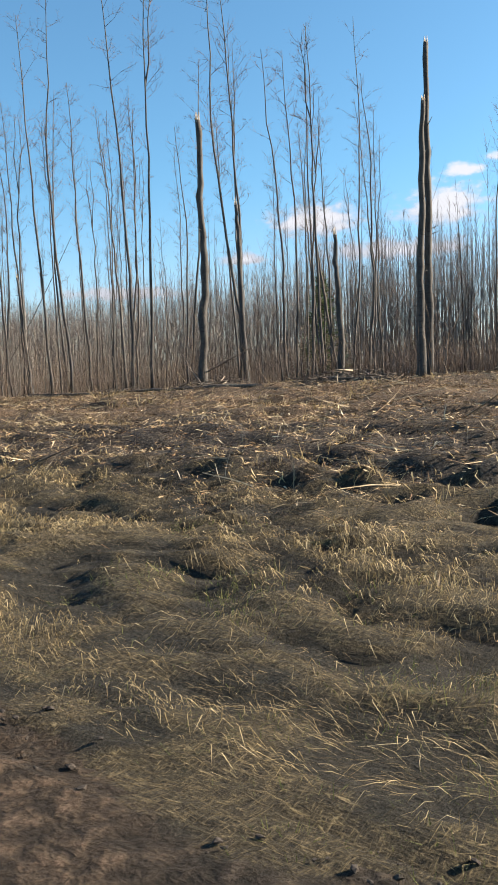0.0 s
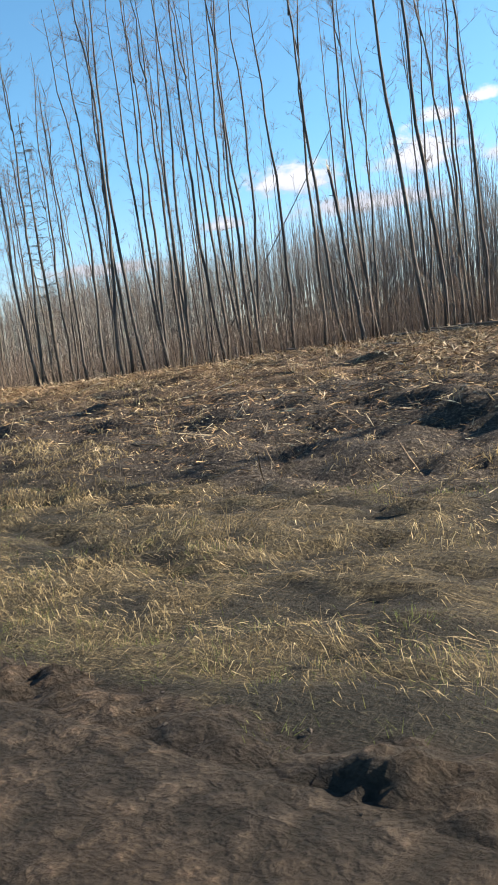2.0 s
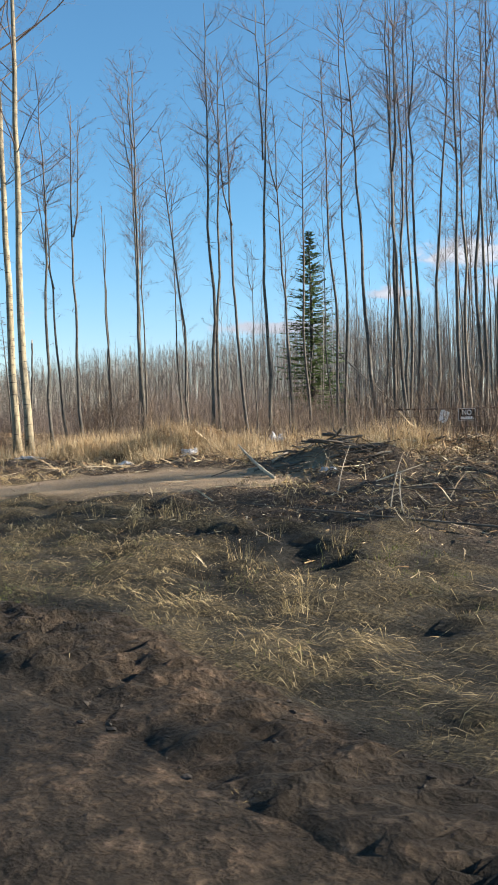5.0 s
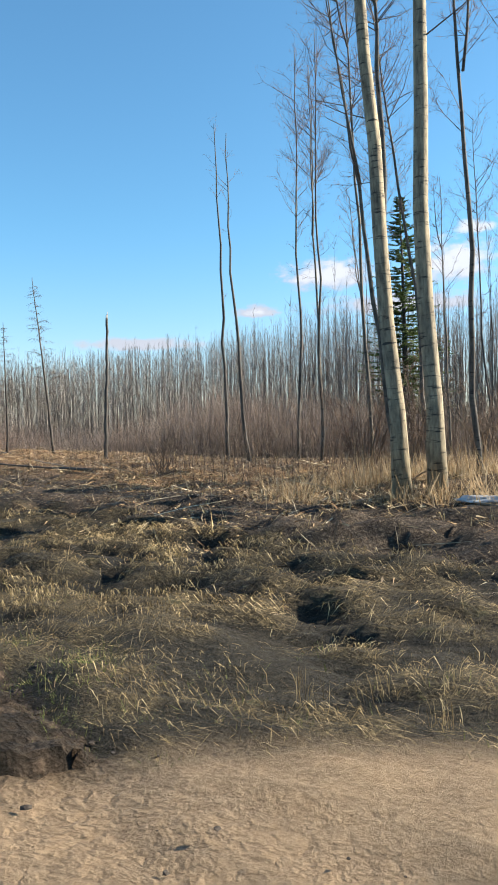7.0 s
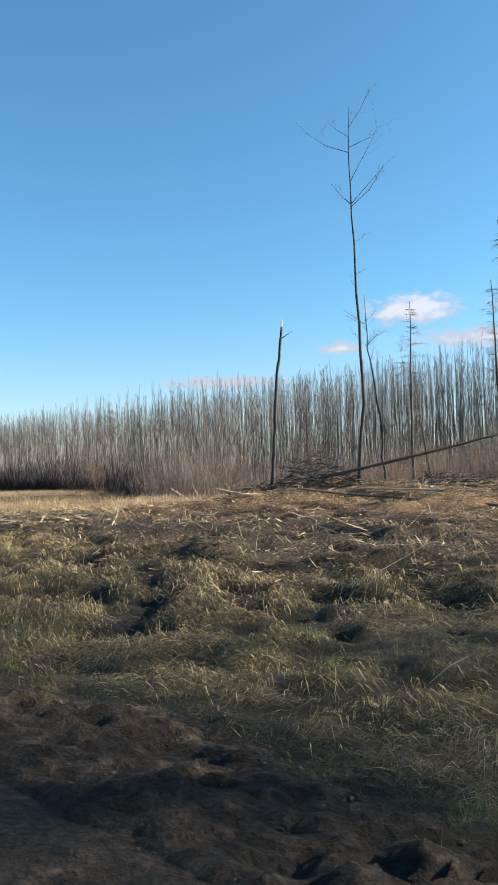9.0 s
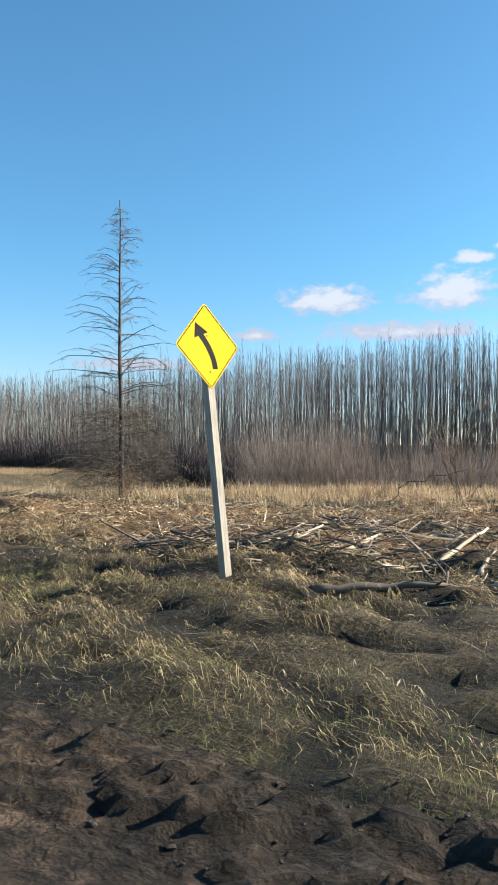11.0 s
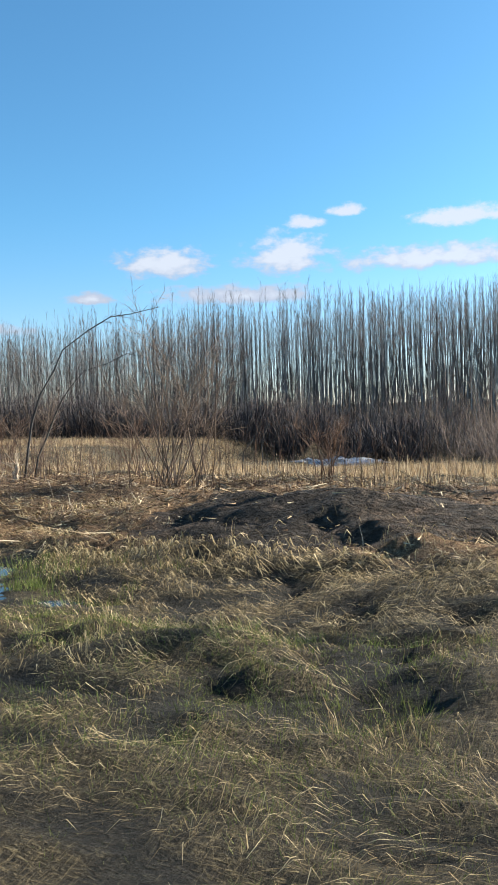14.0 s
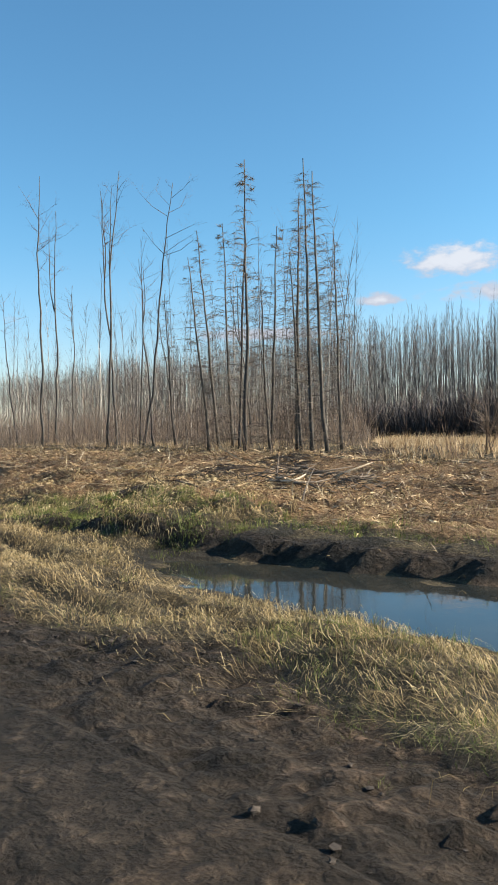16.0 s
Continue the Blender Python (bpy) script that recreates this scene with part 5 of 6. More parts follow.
snag(-12.9, 26, 9.5, .2, .16, 1, "dead trunk broken off, grey-barked", M_DARKBARK)
snag(-12.9, 26.6, 11.6, .3, .17, 2, "tall dead trunk with pale broken top", M_DARKBARK)
snag(-16.8, 27, 5.7, 0, .15, 3, "short dark dead trunk", M_DARKBARK)
snag(-23.4, 26.2, 11.3, .5, .22, 4, "thick dead trunk with peeling bark and a pale broken top", M_DARKBARK, .055)
snag(-23.1, 29, 8.3, -.3, .15, 5, "dark dead trunk broken at half height", M_DARKBARK)
snag(-21.3, 34, 7.3, -1.2, .09, 6, "thin leaning dead trunk", M_DARKBARK)
snag(-37.9, 28, 7, -.8, .1, 7, "thin dark dead trunk", M_DARKBARK)
snag(-102.1, 23.4, 6.4, .1, .09, 8, "pole-like dead trunk with peeling bark", M_DARKBARK)
snag(-115.7, 20.5, 6, .8, .08, 9, "thin dead pole leaning over brush", M_DARKBARK)
snag(-165.2, 15.9, .55, .05, .1, 10, "reddish broken stump in the grass", M_LOG)


def fallen(x, y, length, direction, tilt, radius, mat, label, lift=0.0, bend=.025):
    """A log or pole lying on the ground, its foot at x, y."""
    rnd = random.Random(int(abs(x * 100 + y * 10)))
    radius = radius * .75
    ob = thing("fallen_log", label, "log", "logs left on the clearing")
    s, pts = Shape(), []
    for i in range(11):
        f = i / 10
        pts.append(Vector((rnd.gauss(0, radius * .18), length * bend * math.sin(f * 3.1) + rnd.gauss(0, radius * .18), f * length)))
    s.tube(pts, [radius * (1 - .6 * i / 10) * rnd.uniform(.8, 1.15) for i in range(11)], 8)
    part("stem", s, mat, ob)
    for _ in range(4):
        st, p, an = Shape(), along(pts, rnd.uniform(.2, .95)), rnd.uniform(0, 6.283)
        st.tube([p, p + Vector((math.cos(an), math.sin(an), .5)) * radius * rnd.uniform(1.2, 2.6)], [radius * .3, radius * .12], 5)
        part("stub", st, mat, ob)
    ex, ey = x + math.cos(radians(direction)) * length, y + math.sin(radians(direction)) * length
    slope = math.degrees(math.atan2(gz(ex, ey) - gz(x, y), length))
    ob.matrix_basis = pose(x, y, gz(x, y) + radius * .15 + lift, 0, 90 - tilt - slope, direction)


GREY, PEELED = "grey weathered pole lying on the slash", "pale peeled log lying on the slash"
for x, y, length, direction, tilt, radius, fresh in (
        (-17.8, 10.2, .55, 20, 3, .05, 1), (-15.3, 7.1, .5, 60, 6, .035, 1), (-17.2, 12.9, .35, 10, 4, .07, 1), (-12.8, 8.8, 1.5, 50, 12, .03, 0),
        (-31.5, 25.6, 4.5, 175, 1, .12, 0), (-36.6, 24.4, 3.0, 170, 2, .09, 0), (-18.5, 24.6, 9, 178, 1, .13, 0), (-27.5, 25.2, 6, 186, 2, .1, 0), (-24.6, 25.6, 4.2, 25, 24, .07, 0), (-22.6, 25.5, 3.4, 150, 28, .06, 0), (-13.5, 25.0, 5, 172, 2, .11, 0), (-31.5, 20.8, 1.6, 185, 2, .05, 1),
        (-64.8, 10.0, 1.9, 160, 16, .05, 1), (-62.5, 9.2, 1.2, 120, 26, .014, 1), (-61.0, 8.6, 1.1, 115, 28, .014, 1), (-60.3, 8.0, 1.0, 130, 30, .014, 1),
        (-57.5, 8.4, 5.0, 197, 2, .022, 0), (-56.5, 11.0, 5.5, 203, 2, .026, 0), (-54.6, 10.6, 3.0, 185, 4, .02, 0)):
    fallen(x, y, length, direction, tilt, radius, M_LOG if fresh else M_OLDLOG, PEELED if fresh else GREY)
for x, y, length, direction, tilt, radius, fresh in (
        (-126.3, 13.8, 1.3, 87, 2, .1, 1), (-122.55, 8.6, .45, 74, 2, .08, 1), (-122.3, 9.4, 1.85, 87, 5, .06, 1), (-121.5, 9.2, .75, 95, 4, .05, 1), (-122.5, 7.1, 1.5, 44, 1, .09, 0),
        (-126.7, 13.3, .65, 78, 3, .06, 1), (-123, 9.1, .8, 115, 18, .03, 0), (-124.8, 10.6, 1.6, 150, 3, .05, 0), (-120.4, 10.2, 1.4, 30, 3, .06, 1), (-122.5, 21.5, 4.2, 200, 3, .08, 0), (-121.6, 11.6, 2.2, 160, 3, .07, 1), (-123.2, 12.2, 1.6, 195, 6, .06, 1), (-124.4, 11.2, 2.6, 172, 3, .05, 1), (-120.2, 12.8, 1.8, 185, 2, .08, 1),
        (-125.6, 12.6, 1.5, 140, 8, .05, 1), (-118.8, 12.0, 2.0, 176, 3, .06, 0), (-127.2, 11.8, 1.7, 168, 4, .06, 1), (-119.6, 13.8, 2.4, 190, 3, .06, 1),
        (-143.9, 11.0, .7, 240, 30, .07, 1), (-113.3, 20, 6.6, 6, 13, .08, 0), (-102.5, 16.6, 9, 176, 1, .075, 0), (-95.5, 17.4, 8, 180, 1, .065, 0), (-106, 18.2, 3.4, 188, 2, .05, 1), (-98.5, 18.6, 2.6, 172, 3, .05, 1),
        (-123.8, 9.9, 2.2, 104, 4, .07, 1), (-124.6, 9.0, 1.7, 96, 3, .06, 1), (-126.0, 10.6, 1.2, 70, 5, .05, 0), (-117.4, 14.6, 2.9, 186, 4, .06, 1), (-122.0, 13.4, 1.5, 150, 6, .05, 1), (-116.6, 6.9, 1.5, 176, 2, .035, 1), (-127.6, 13.0, 1.8, 120, 5, .05, 1),
        (-175.9, 5.2, .6, 160, 6, .035, 1), (-181.5, 10.5, 1.2, 120, 28, .03, 0), (-183, 10.2, 1.6, 190, 8, .04, 0), (-146.8, 12.4, 1.0, 20, 6, .05, 1), (-73.6, 24.2, 5, 330, 9, .05, 0)):
    fallen(x, y, length, direction, tilt, radius, M_LOG if fresh else M_OLDLOG, PEELED if fresh else GREY)
fallen(-51, 33.5, 14, 12, 50, .055, M_DARKBARK, "leaning dead aspen caught in its neighbours", -.1, .02)
fallen(-76.2, 30.5, 10, 190, 42, .06, M_DARKBARK, "leaning dead aspen caught in its neighbours", -.1, .02)


def brush_pile(x, y, wide, height, seed, count, mat=M_OLDLOG):
    """A heap of broken branches, pushed together."""
    rnd = random.Random(seed)
    ob = thing("brush_pile", "heap of broken dark branches pushed together", "brush pile", "brush piles")

    turn = np.array([rnd.uniform(0, 6.283) for _ in range(count + 14)])
    out = np.sqrt(np.array([rnd.random() for _ in range(count + 14)]))
    px, py = np.cos(turn) * wide * out, np.sin(turn) * wide * .6 * out
    pz = ground_z(x + px, y + py) - gz(x, y) + height * (1 - out ** 2) * np.array([rnd.random() for _ in range(count + 14)])
    spots = [Vector(v) for v in np.stack([px, py, pz], 1).tolist()]

    def branch(shape, thick):
        p = spots.pop()
        b = rnd.uniform(0, 6.283)
        d = Vector((math.cos(b), math.sin(b), rnd.gauss(.05, .25))) * rnd.uniform(.25, .8) * (1.6 if thick > .02 else 1)
        bow = Vector((rnd.gauss(0, .03), rnd.gauss(0, .03), rnd.gauss(0, .03)))
        shape.tube([p - d * .5, p + bow, p + d * .5], [thick, thick * .85, thick * .4], 4)

    for k in range(14):
        s = Shape()
        branch(s, rnd.uniform(.022, .034))
        part("branch", s, M_LOG if k % 4 == 0 and mat == M_OLDLOG else mat, ob)
    s = Shape()
    for _ in range(count):
        branch(s, rnd.uniform(.005, .018))
    tagged(part("twig_litter", s, mat, ob), "fine dark broken twigs", kind="stuff")
    ob.matrix_basis = pose(x, y, gz(x, y))


brush_pile(-15.5, 25.2, 2.6, .5, 11, 300)
brush_pile(-22.0, 25.4, 2.2, .4, 12, 260)
brush_pile(-27.5, 25.2, 2.2, .35, 13, 220)
brush_pile(-113.6, 20.3, 2.0, 1.0, 1, 520, M_DARKBARK)
brush_pile(-116.6, 20.8, 1.8, .6, 14, 300, M_DARKBARK)
brush_pile(-108.2, 20.6, 2.2, .35, 15, 260, M_DARKBARK)
brush_pile(-124.6, 12.4, 2.4, .3, 16, 220)
brush_pile(-120.6, 14.2, 2.2, .25, 17, 200)
brush_pile(-126.0, 9.2, 1.8, .25, 18, 180)
brush_pile(-64.8, 11.2, 1.5, .25, 2, 160)
brush_pile(-66.8, 17.4, 2.0, .2, 3, 160)
brush_pile(-61.8, 15.8, 2.4, .15, 4, 160)
brush_pile(-122.2, 9.6, 2.6, .2, 5, 130)
brush_pile(-59.0, 12.2, 2.0, .15, 6, 120)
brush_pile(-183.4, 12.6, 2.0, .35, 7, 160)


def shrub(x, y, height, seed, label, mat, stems=9, spread=.55):
    """A bare bush: forking stems that lean outwards, and a loose crown of twigs."""
    rnd = random.Random(seed)
    ob = thing("shrub", label, "shrub", "bare shrubs")
    tw = Shape()
    for _ in range(stems):
        an, out = rnd.uniform(0, 6.283), rnd.uniform(.15, spread) * height
        o = Vector((math.cos(an), math.sin(an), 0))
        a = Vector((rnd.gauss(0, .12), rnd.gauss(0, .12), -.05))
        b = a + o * out * .35 + Vector((rnd.gauss(0, .08), rnd.gauss(0, .08), height * rnd.uniform(.3, .5)))
        c = b + o * out * .4 + Vector((rnd.gauss(0, .15), rnd.gauss(0, .15), height * rnd.uniform(.25, .5)))
        st = Shape()
        mid = a.lerp(b, .5) + Vector((rnd.gauss(0, .05), rnd.gauss(0, .05), 0)) * height * .3
        st.tube([a, mid, b, b.lerp(c, .55) + Vector((rnd.gauss(0, .06), rnd.gauss(0, .06), 0)), c], [.016, .014, .011, .008, .003], 5, False)
        part("stem", st, mat, ob)
        for _ in range(9):
            g = rnd.uniform(.3, 1)
            s = a.lerp(b, g * 2) if g < .5 else b.lerp(c, g * 2 - 1)
            d = (o * rnd.uniform(0, .9) + Vector((rnd.gauss(0, .5), rnd.gauss(0, .5), rnd.uniform(.2, 1)))).normalized()
            e = s + d * height * rnd.uniform(.12, .3)
            tw.tube([s, s.lerp(e, .5) + Vector((rnd.gauss(0, .02), rnd.gauss(0, .02), .02)), e], [.006, .005, .002], 3, False)
            for _ in range(7):
                p = s.lerp(e, rnd.uniform(.2, 1))
                f = (d * .6 + Vector((rnd.gauss(0, .6), rnd.gauss(0, .6), rnd.gauss(.3, .5)))).normalized()
                tw.twig(p, p + f * height * rnd.uniform(.05, .15), .004, rnd)
    part("crown", tw, mat, ob)
    ob.matrix_basis = pose(x, y, gz(x, y), 0, 0, 0)


for k, (x, y, h, red) in enumerate(((-159.8, 15.2, 4.2, 0), (-160.3, 15.6, 3.6, 0), (-159.4, 15.7, 3.9, 0), (-165.6, 17, 2.6, 0), (-174.9, 21.5, 3.0, 0), (-171.9, 15.9, 2.7, 1), (-175.6, 17.4, 2.6, 0), (-178.5, 18.7, 2.4, 0),
                                  (-180.2, 19, 2.2, 0), (-161.8, 16.5, 2.0, 1), (-156.6, 16.5, 1.8, 1), (-116.8, 19.5, 1.6, 0), (-114.0, 21, 2.0, 0), (-127, 21, 3.0, 0),
                                  (-84.5, 18.5, 3.4, 0), (-85.6, 18.0, 2.8, 1), (-82.8, 19.2, 2.6, 0), (-138.6, 19.0, 1.2, 1), (-92, 17, 1.6, 0), (-168.5, 19, 1.9, 1), (-183.5, 20, 2.0, 0))):
    shrub(x, y, h, 500 + k, "bare reddish willow shrub at the meadow" if red else "bare brown shrub with thin upright stems", M_REDBRUSH if red else M_BRUSH, 18 if -86 < x < -82 else 9)


def bent_birch(x, y, height, reach, seed, side):
    """A sapling bowed over by old snow."""
    rnd = random.Random(seed)
    ob = thing("bent_sapling", "bare sapling bowed over in an arch", "tree", "bowed saplings")
    pts = [Vector((side * reach * (f ** 1.7), 0, height * math.sin(min(f * 1.6, 1.75)))) for f in [i / 9 for i in range(10)]]
    pts = [q + Vector((rnd.gauss(0, .09), rnd.gauss(0, .12), rnd.gauss(0, .06))) * min(1, i * .4) for i, q in enumerate(pts)]
    s, t = Shape(), Shape()
    s.tube(pts, [.009 * height ** .8 * (1 - .85 * i / 9) + .004 for i in range(10)], 6)
    for _ in range(26):
        p = along(pts, rnd.uniform(.3, 1))
        d = Vector((rnd.gauss(side * .4, .5), rnd.gauss(0, .5), rnd.gauss(.1, .5))).normalized() * rnd.uniform(.2, .6)
        t.tube([p, p + d * .5, p + d + Vector((0, 0, -.05))], [.006, .004, .002], 3, False)
    part("stem", s, M_DARKBARK, ob)
    part("crown", t, M_TWIG, ob)
    ob.matrix_basis = pose(x, y, gz(x, y) - .03, 0, 0, 25)


bent_birch(-160.4, 19.6, 1.9, 1.5, 1, 1)
bent_birch(-164.9, 15.9, 4.4, 3.7, 2, 1)
bent_birch(-165.2, 16.6, 3.3, 3.2, 3, 1)
bent_birch(-128.5, 19.5, 1.1, 2.2, 4, 1)
bent_birch(-165.6, 31, 4.3, 1.8, 6, 1)
bent_birch(-172.9, 20, 1.6, 1.2, 5, 1)


# ---- snow, slash pile ----
def mound(name, x, y, rx, ry, height, mat, label, category, seed, jag=.35):
    rnd = random.Random(seed)
    bm = bmesh.new()
    bmesh.ops.create_icosphere(bm, subdivisions=4, radius=1)
    off = Vector((rnd.uniform(0, 50), rnd.uniform(0, 50), 0))
    for v in bm.verts:
        k = 1 + jag * noise.noise(v.co * 1.7 + off) + jag * .5 * noise.noise(v.co * 4.5 + off)
        v.co = Vector((v.co.x * rx * k, v.co.y * ry * k, v.co.z * height * k))
    me = bpy.data.meshes.new(name)
    bm.to_mesh(me)
    bm.free()
    me.polygons.foreach_set("use_smooth", [True] * len(me.polygons))
    me.materials.append(mat)
    ob = tagged(new(name, me), label, category)
    ob.matrix_basis = pose(x, y, gz(x, y), 0, 0, rnd.uniform(-25, 25))
    return ob


for k, (x, y, rx, ry, h) in enumerate(((-73.4, 18.1, .38, .25, .3), (-72.7, 14.0, .36, .25, .22), (-73.5, 12.4, .6, .25, .13), (-75.2, 13.2, .5, .25, .1), (-79.8, 12.6, .7, .3, .08), (-71.2, 18.6, .45, .25, .07),
                                       (-68.2, 16.6, .4, .2, .07), (-66.6, 18.0, .5, .25, .06), (-172.4, 58.6, 2.9, 1.6, .6), (-175.6, 58.2, 1.3, .9, .3), (-64.1, 10.7, .17, .1, .08), (-192, 58.6, 1.6, .6, .12), (-196, 59.4, 2.4, .7, .14), (-200.5, 58.8, 1.8, .6, .1), (-204, 60, 2.6, .7, .14),
                                       (-208.5, 59.5, 1.5, .6, .1), (-77.2, 15.8, .5, .25, .1), (-70.2, 16.4, .35, .2, .08))):
    mound("snow_patch", x, y, rx, ry, h, M_SNOW, "leftover patch of old snow in the shade", "snow", 700 + k, .7)["group"] = "snow patches"

# ---- road signs ----
def text_mesh(words, size):
    curve = bpy.data.curves.new("words", "FONT")
    curve.body, curve.size, curve.align_x, curve.align_y, curve.extrude = words, size, "CENTER", "CENTER", .0015
    curve.offset = .018
    holder = bpy.data.objects.new("words", curve)
    scene.collection.objects.link(holder)
    me = bpy.data.meshes.new_from_object(holder.evaluated_get(bpy.context.evaluated_depsgraph_get()))
    bpy.data.objects.remove(holder)
    bpy.data.curves.remove(curve)
    return me


def put_words(name, words, width, height, m, mat, parent, label):
    me = text_mesh(words, 1)
    co = np.array([v.co[:] for v in me.vertices])
    lo, hi = co.min(0), co.max(0)
    me.transform(m @ Matrix.Diagonal((width / (hi[0] - lo[0]), height / (hi[1] - lo[1]), 1, 1)) @ Matrix.Translation(-Vector(((lo[0] + hi[0]) / 2, (lo[1] + hi[1]) / 2, 0))))
    me.materials.clear()
    me.materials.append(mat)
    return part(name, me, mat, parent, label)


def plate(w, h, r, t, segs=5):
    """A rounded plate in the xz plane, its face at y = -t."""
    s, ring = Shape(), []
    for cx, cz, a0 in ((w / 2 - r, h / 2 - r, 0), (-w / 2 + r, h / 2 - r, 90), (-w / 2 + r, -h / 2 + r, 180), (w / 2 - r, -h / 2 + r, 270)):
        for k in range(segs + 1):
            a = radians(a0 + 90 * k / segs)
            ring.append((cx + r * math.cos(a), cz + r * math.sin(a)))
    n = len(ring)
    s.v = [Vector((x, -t, z)) for x, z in ring] + [Vector((x, 0, z)) for x, z in ring]
    s.f = [tuple(reversed(range(n))), tuple(range(n, 2 * n))] + [(i, (i + 1) % n, n + (i + 1) % n, n + i) for i in range(n)]
    return s


def frame_band(w, h, r, inset, band, t, segs=5):
    """A thin rounded line that runs round a plate."""
    s, rings = Shape(), []
    for d in (inset, inset + band):
        ring, rr = [], max(r - d, .006)
        for cx, cz, a0 in ((w / 2 - d - rr, h / 2 - d - rr, 0), (-w / 2 + d + rr, h / 2 - d - rr, 90), (-w / 2 + d + rr, -h / 2 + d + rr, 180), (w / 2 - d - rr, -h / 2 + d + rr, 270)):
            for k in range(segs + 1):
                a = radians(a0 + 90 * k / segs)
                ring.append(Vector((cx + rr * math.cos(a), -t, cz + rr * math.sin(a))))
        rings.append(ring)
    n = len(rings[0])
    s.v = rings[0] + rings[1]
    s.f = [(i, n + i, n + (i + 1) % n, (i + 1) % n) for i in range(n)]
    return s


def construction_sign(x, y, z, turn):
    """An orange rectangular sign on a perforated steel post; it faces -y before it is turned."""
    w, h = 1.45, .78
    ob = thing("construction_sign", "orange road sign on a galvanised steel post", "road sign")
    panel = part("panel", plate(w, h, .04, .003), M_ORANGE, ob, "bright orange reflective panel", False)
    part("border", frame_band(w, h, .04, .018, .014, .0045), M_BLACK, panel, "thin black border line")
    put_words("word", "END", .63, .25, pose(0, -.0045, .14, 90, 0, 0), M_BLACK, panel, "black letters")
    put_words("word", "CONSTRUCTION", 1.2, .17, pose(0, -.0045, -.15, 90, 0, 0), M_BLACK, panel, "black letters")
    post = Shape()
    height = z + .42
    for lo, hi in (((-.034, .004, -height), (.034, .009, .47)), ((-.034, .009, -height), (-.028, .04, .47)), ((.028, .009, -height), (.034, .04, .47))):
        post.box(lo, hi)
    part("post", post, M_STEEL, ob, "galvanised channel post", False)
    for dz in (.25, -.25):
        bolt = Shape()
        bolt.tube([Vector((0, .01, dz)), Vector((0, -.008, dz))], [.012, .012], 8)
        part("bolt", bolt, M_STEEL, ob)
    ob.matrix_basis = pose(x, y, z, 0, 1.2, turn)


construction_sign(-84.1, 4.33, 2.74, 93)


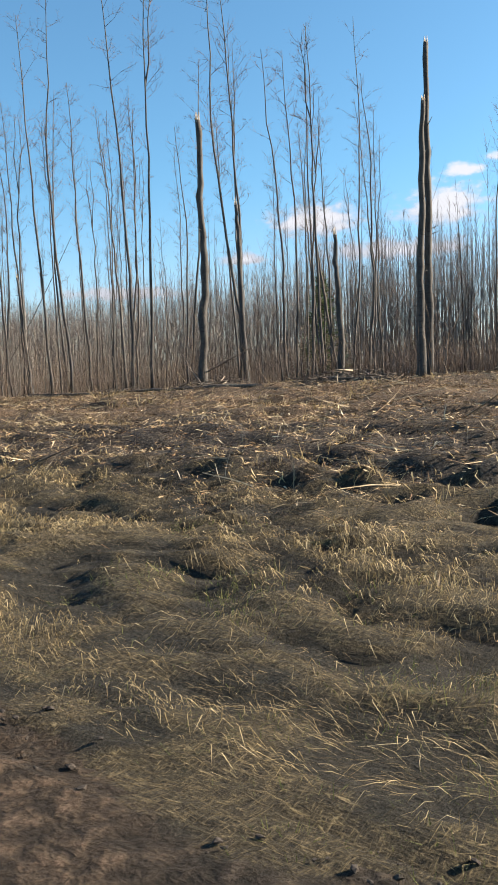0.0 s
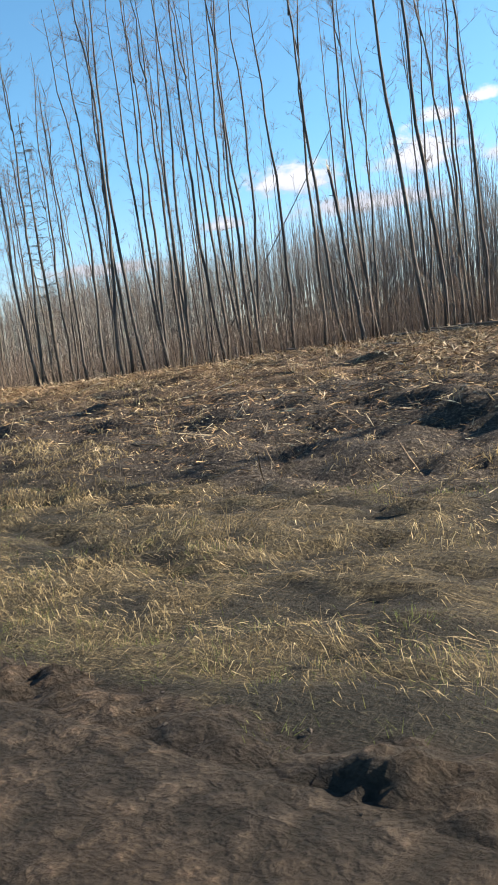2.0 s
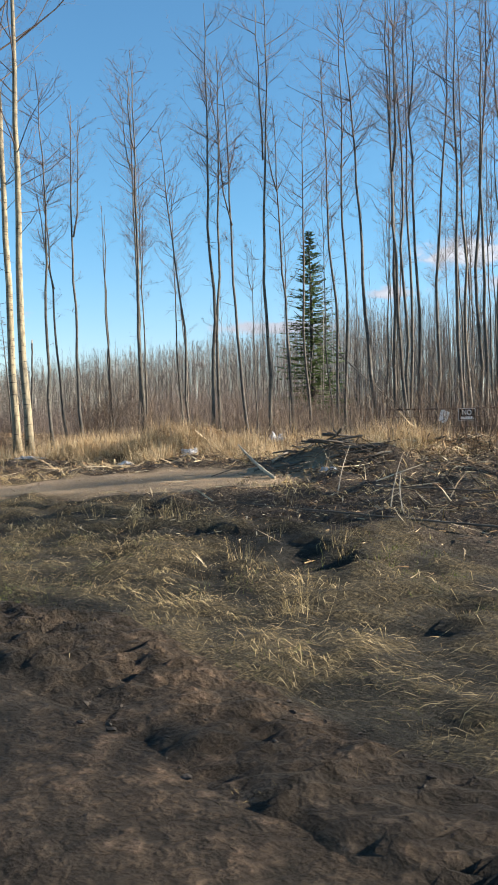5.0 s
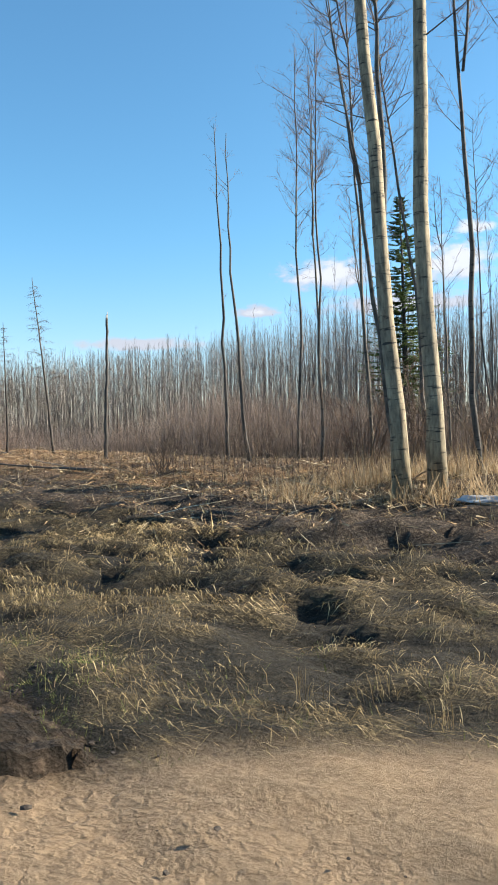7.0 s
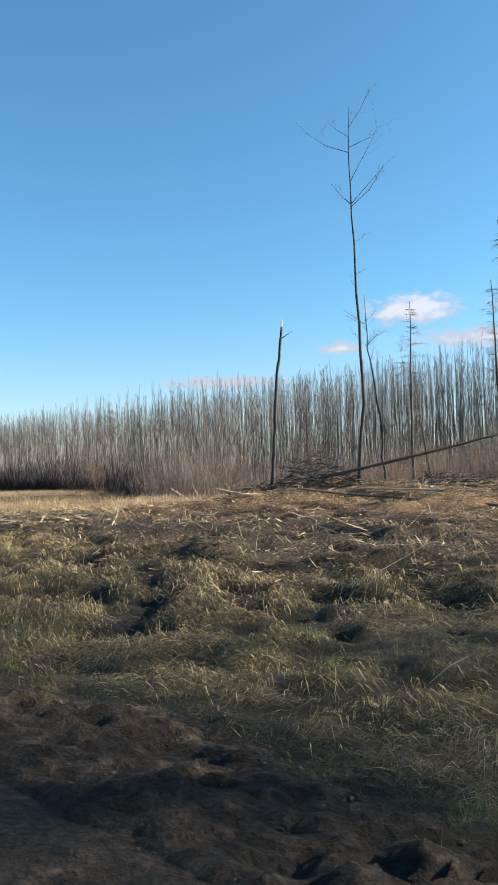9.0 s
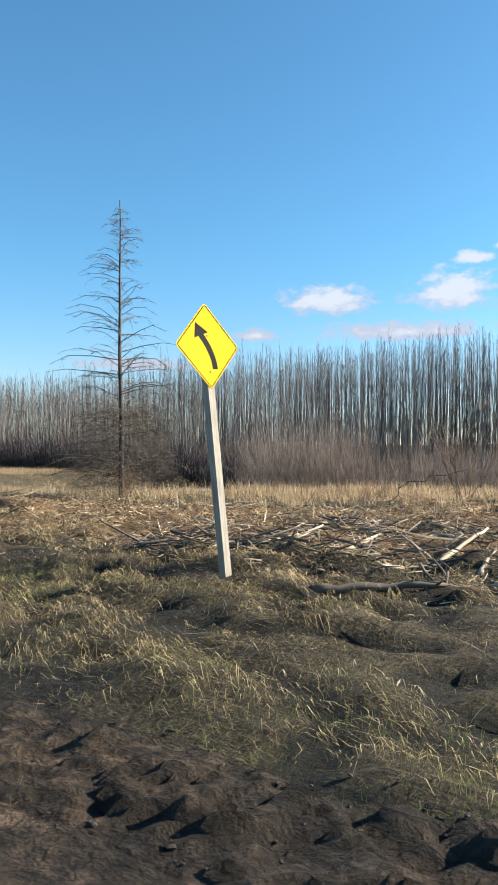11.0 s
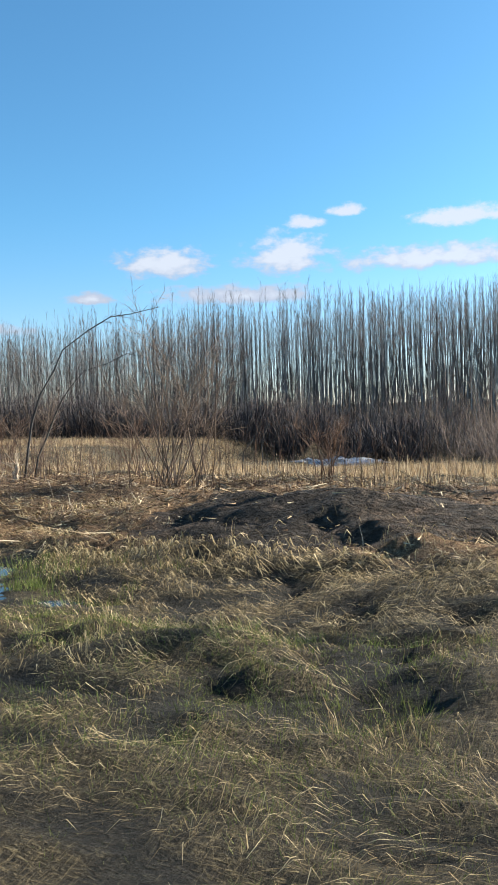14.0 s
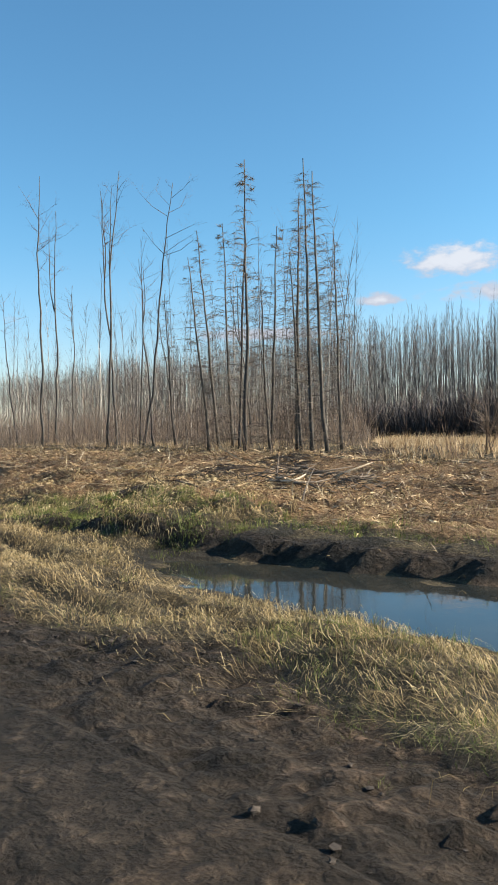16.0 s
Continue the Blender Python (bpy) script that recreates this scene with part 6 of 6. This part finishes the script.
def curve_sign(x, y, z, turn):
    side = .72
    ob = thing("curve_sign", "yellow diamond warning sign with a curved arrow on wooden post", "road sign")
    holder = plate(side, side, .05, .003)
    tilt = pose(0, 0, 0, 0, 45, 0)
    holder.v = [tilt @ v for v in holder.v]
    panel = part("panel", holder, M_YELLOW, ob, "bright yellow reflective panel", False)
    band = frame_band(side, side, .05, .014, .012, .0045)
    band.v = [tilt @ v for v in band.v]
    part("border", band, M_BLACK, panel, "thin black border line")
    arrow, n = Shape(), 10
    for i in range(n + 1):
        f = i / n
        cx, cz = .085 - .19 * f ** 1.9, -.27 + .40 * f
        dx, dz = -.19 * 1.9 * max(f, .02) ** .9, .40
        q = math.hypot(dx, dz)
        nx, nz = dz / q, -dx / q
        arrow.v += [Vector((cx - nx * .042, -.0045, cz - nz * .042)), Vector((cx + nx * .042, -.0045, cz + nz * .042))]
        if i:
            k = 2 * i
            arrow.f.append((k - 2, k - 1, k + 1, k))
    k = len(arrow.v)
    arrow.v += [Vector((-.205, -.0045, .085)), Vector((.02, -.0045, .16)), Vector((-.175, -.0045, .27))]
    arrow.f.append((k, k + 1, k + 2))
    part("arrow", arrow, M_BLACK, panel, "black curved arrow", False)
    post = Shape()
    post.box((-.05, .004, -z - .3), (.05, .1, .18))
    part("post", post, M_POST, ob, "square sawn wooden post", False)
    for dz in (.12, -.3):
        bolt = Shape()
        bolt.tube([Vector((0, .01, dz)), Vector((0, -.01, dz))], [.012, .012], 8)
        part("bolt", bolt, M_STEEL, ob)
    ob.matrix_basis = pose(x, y, z, -4.7, -3, turn)


curve_sign(-123.75, 6.8, 2.98, 86)


# ---- gate ----
def gate(x, y):
    ob = thing("gate", "rusty pipe gate closed between two wooden posts", "gate")
    z0 = gz(x, y)
    for px, h, r in ((-2.6, 1.35, .07), (2.6, 1.3, .06)):
        s = Shape()
        s.tube([Vector((px, 0, -.3)), Vector((px, 0, h * .5)), Vector((px + .02, .01, h))], [r, r * .96, r * .9], 10)
        part("post", s, M_OLDLOG, ob, "weathered round wooden post")
    for h in (.45, .8, 1.1):
        s = Shape()
        s.tube([Vector((-2.5, -.02, h)), Vector((0, -.02, h - .02)), Vector((2.5, -.02, h))], [.022] * 3, 8)
        part("rail", s, M_RUST, ob)
    for px in (-2.45, -.8, .8, 2.45):
        s = Shape()
        s.tube([Vector((px, -.02, .43)), Vector((px, -.02, 1.12))], [.018] * 2, 8)
        part("upright", s, M_RUST, ob)
    ob.matrix_basis = pose(x, y, z0, 0, 0, 28)
    sign = thing("notice_board", "small black and white notice hung on the gate", "sign")
    panel = part("panel", plate(.62, .46, .02, .006), M_BLACK, sign, "black notice panel", False)
    part("field", frame_band(.62, .46, .02, .015, .014, .008), M_WHITE, panel, "white line")
    put_words("word", "NO", .32, .2, pose(0, -.0085, .07, 90, 0, 0), M_WHITE, panel, "white letters")
    bar = Shape()
    bar.box((-.23, -.0085, -.17), (.23, -.0065, -.08))
    part("bar", bar, M_WHITE, panel, "white strip of small print", False)
    sign.matrix_basis = pose(x + .55, y - .02, z0 + .86, 0, 0, 40)
    paper = thing("paper_notice", "white paper notice hung askew on the gate", "sign")
    part("sheet", plate(.32, .44, .01, .003), M_WHITE, paper, "", False)
    paper.matrix_basis = pose(x - .25, y - .3, z0 + .8, 4, 22, 36)


gate(-71.2, 25.0)
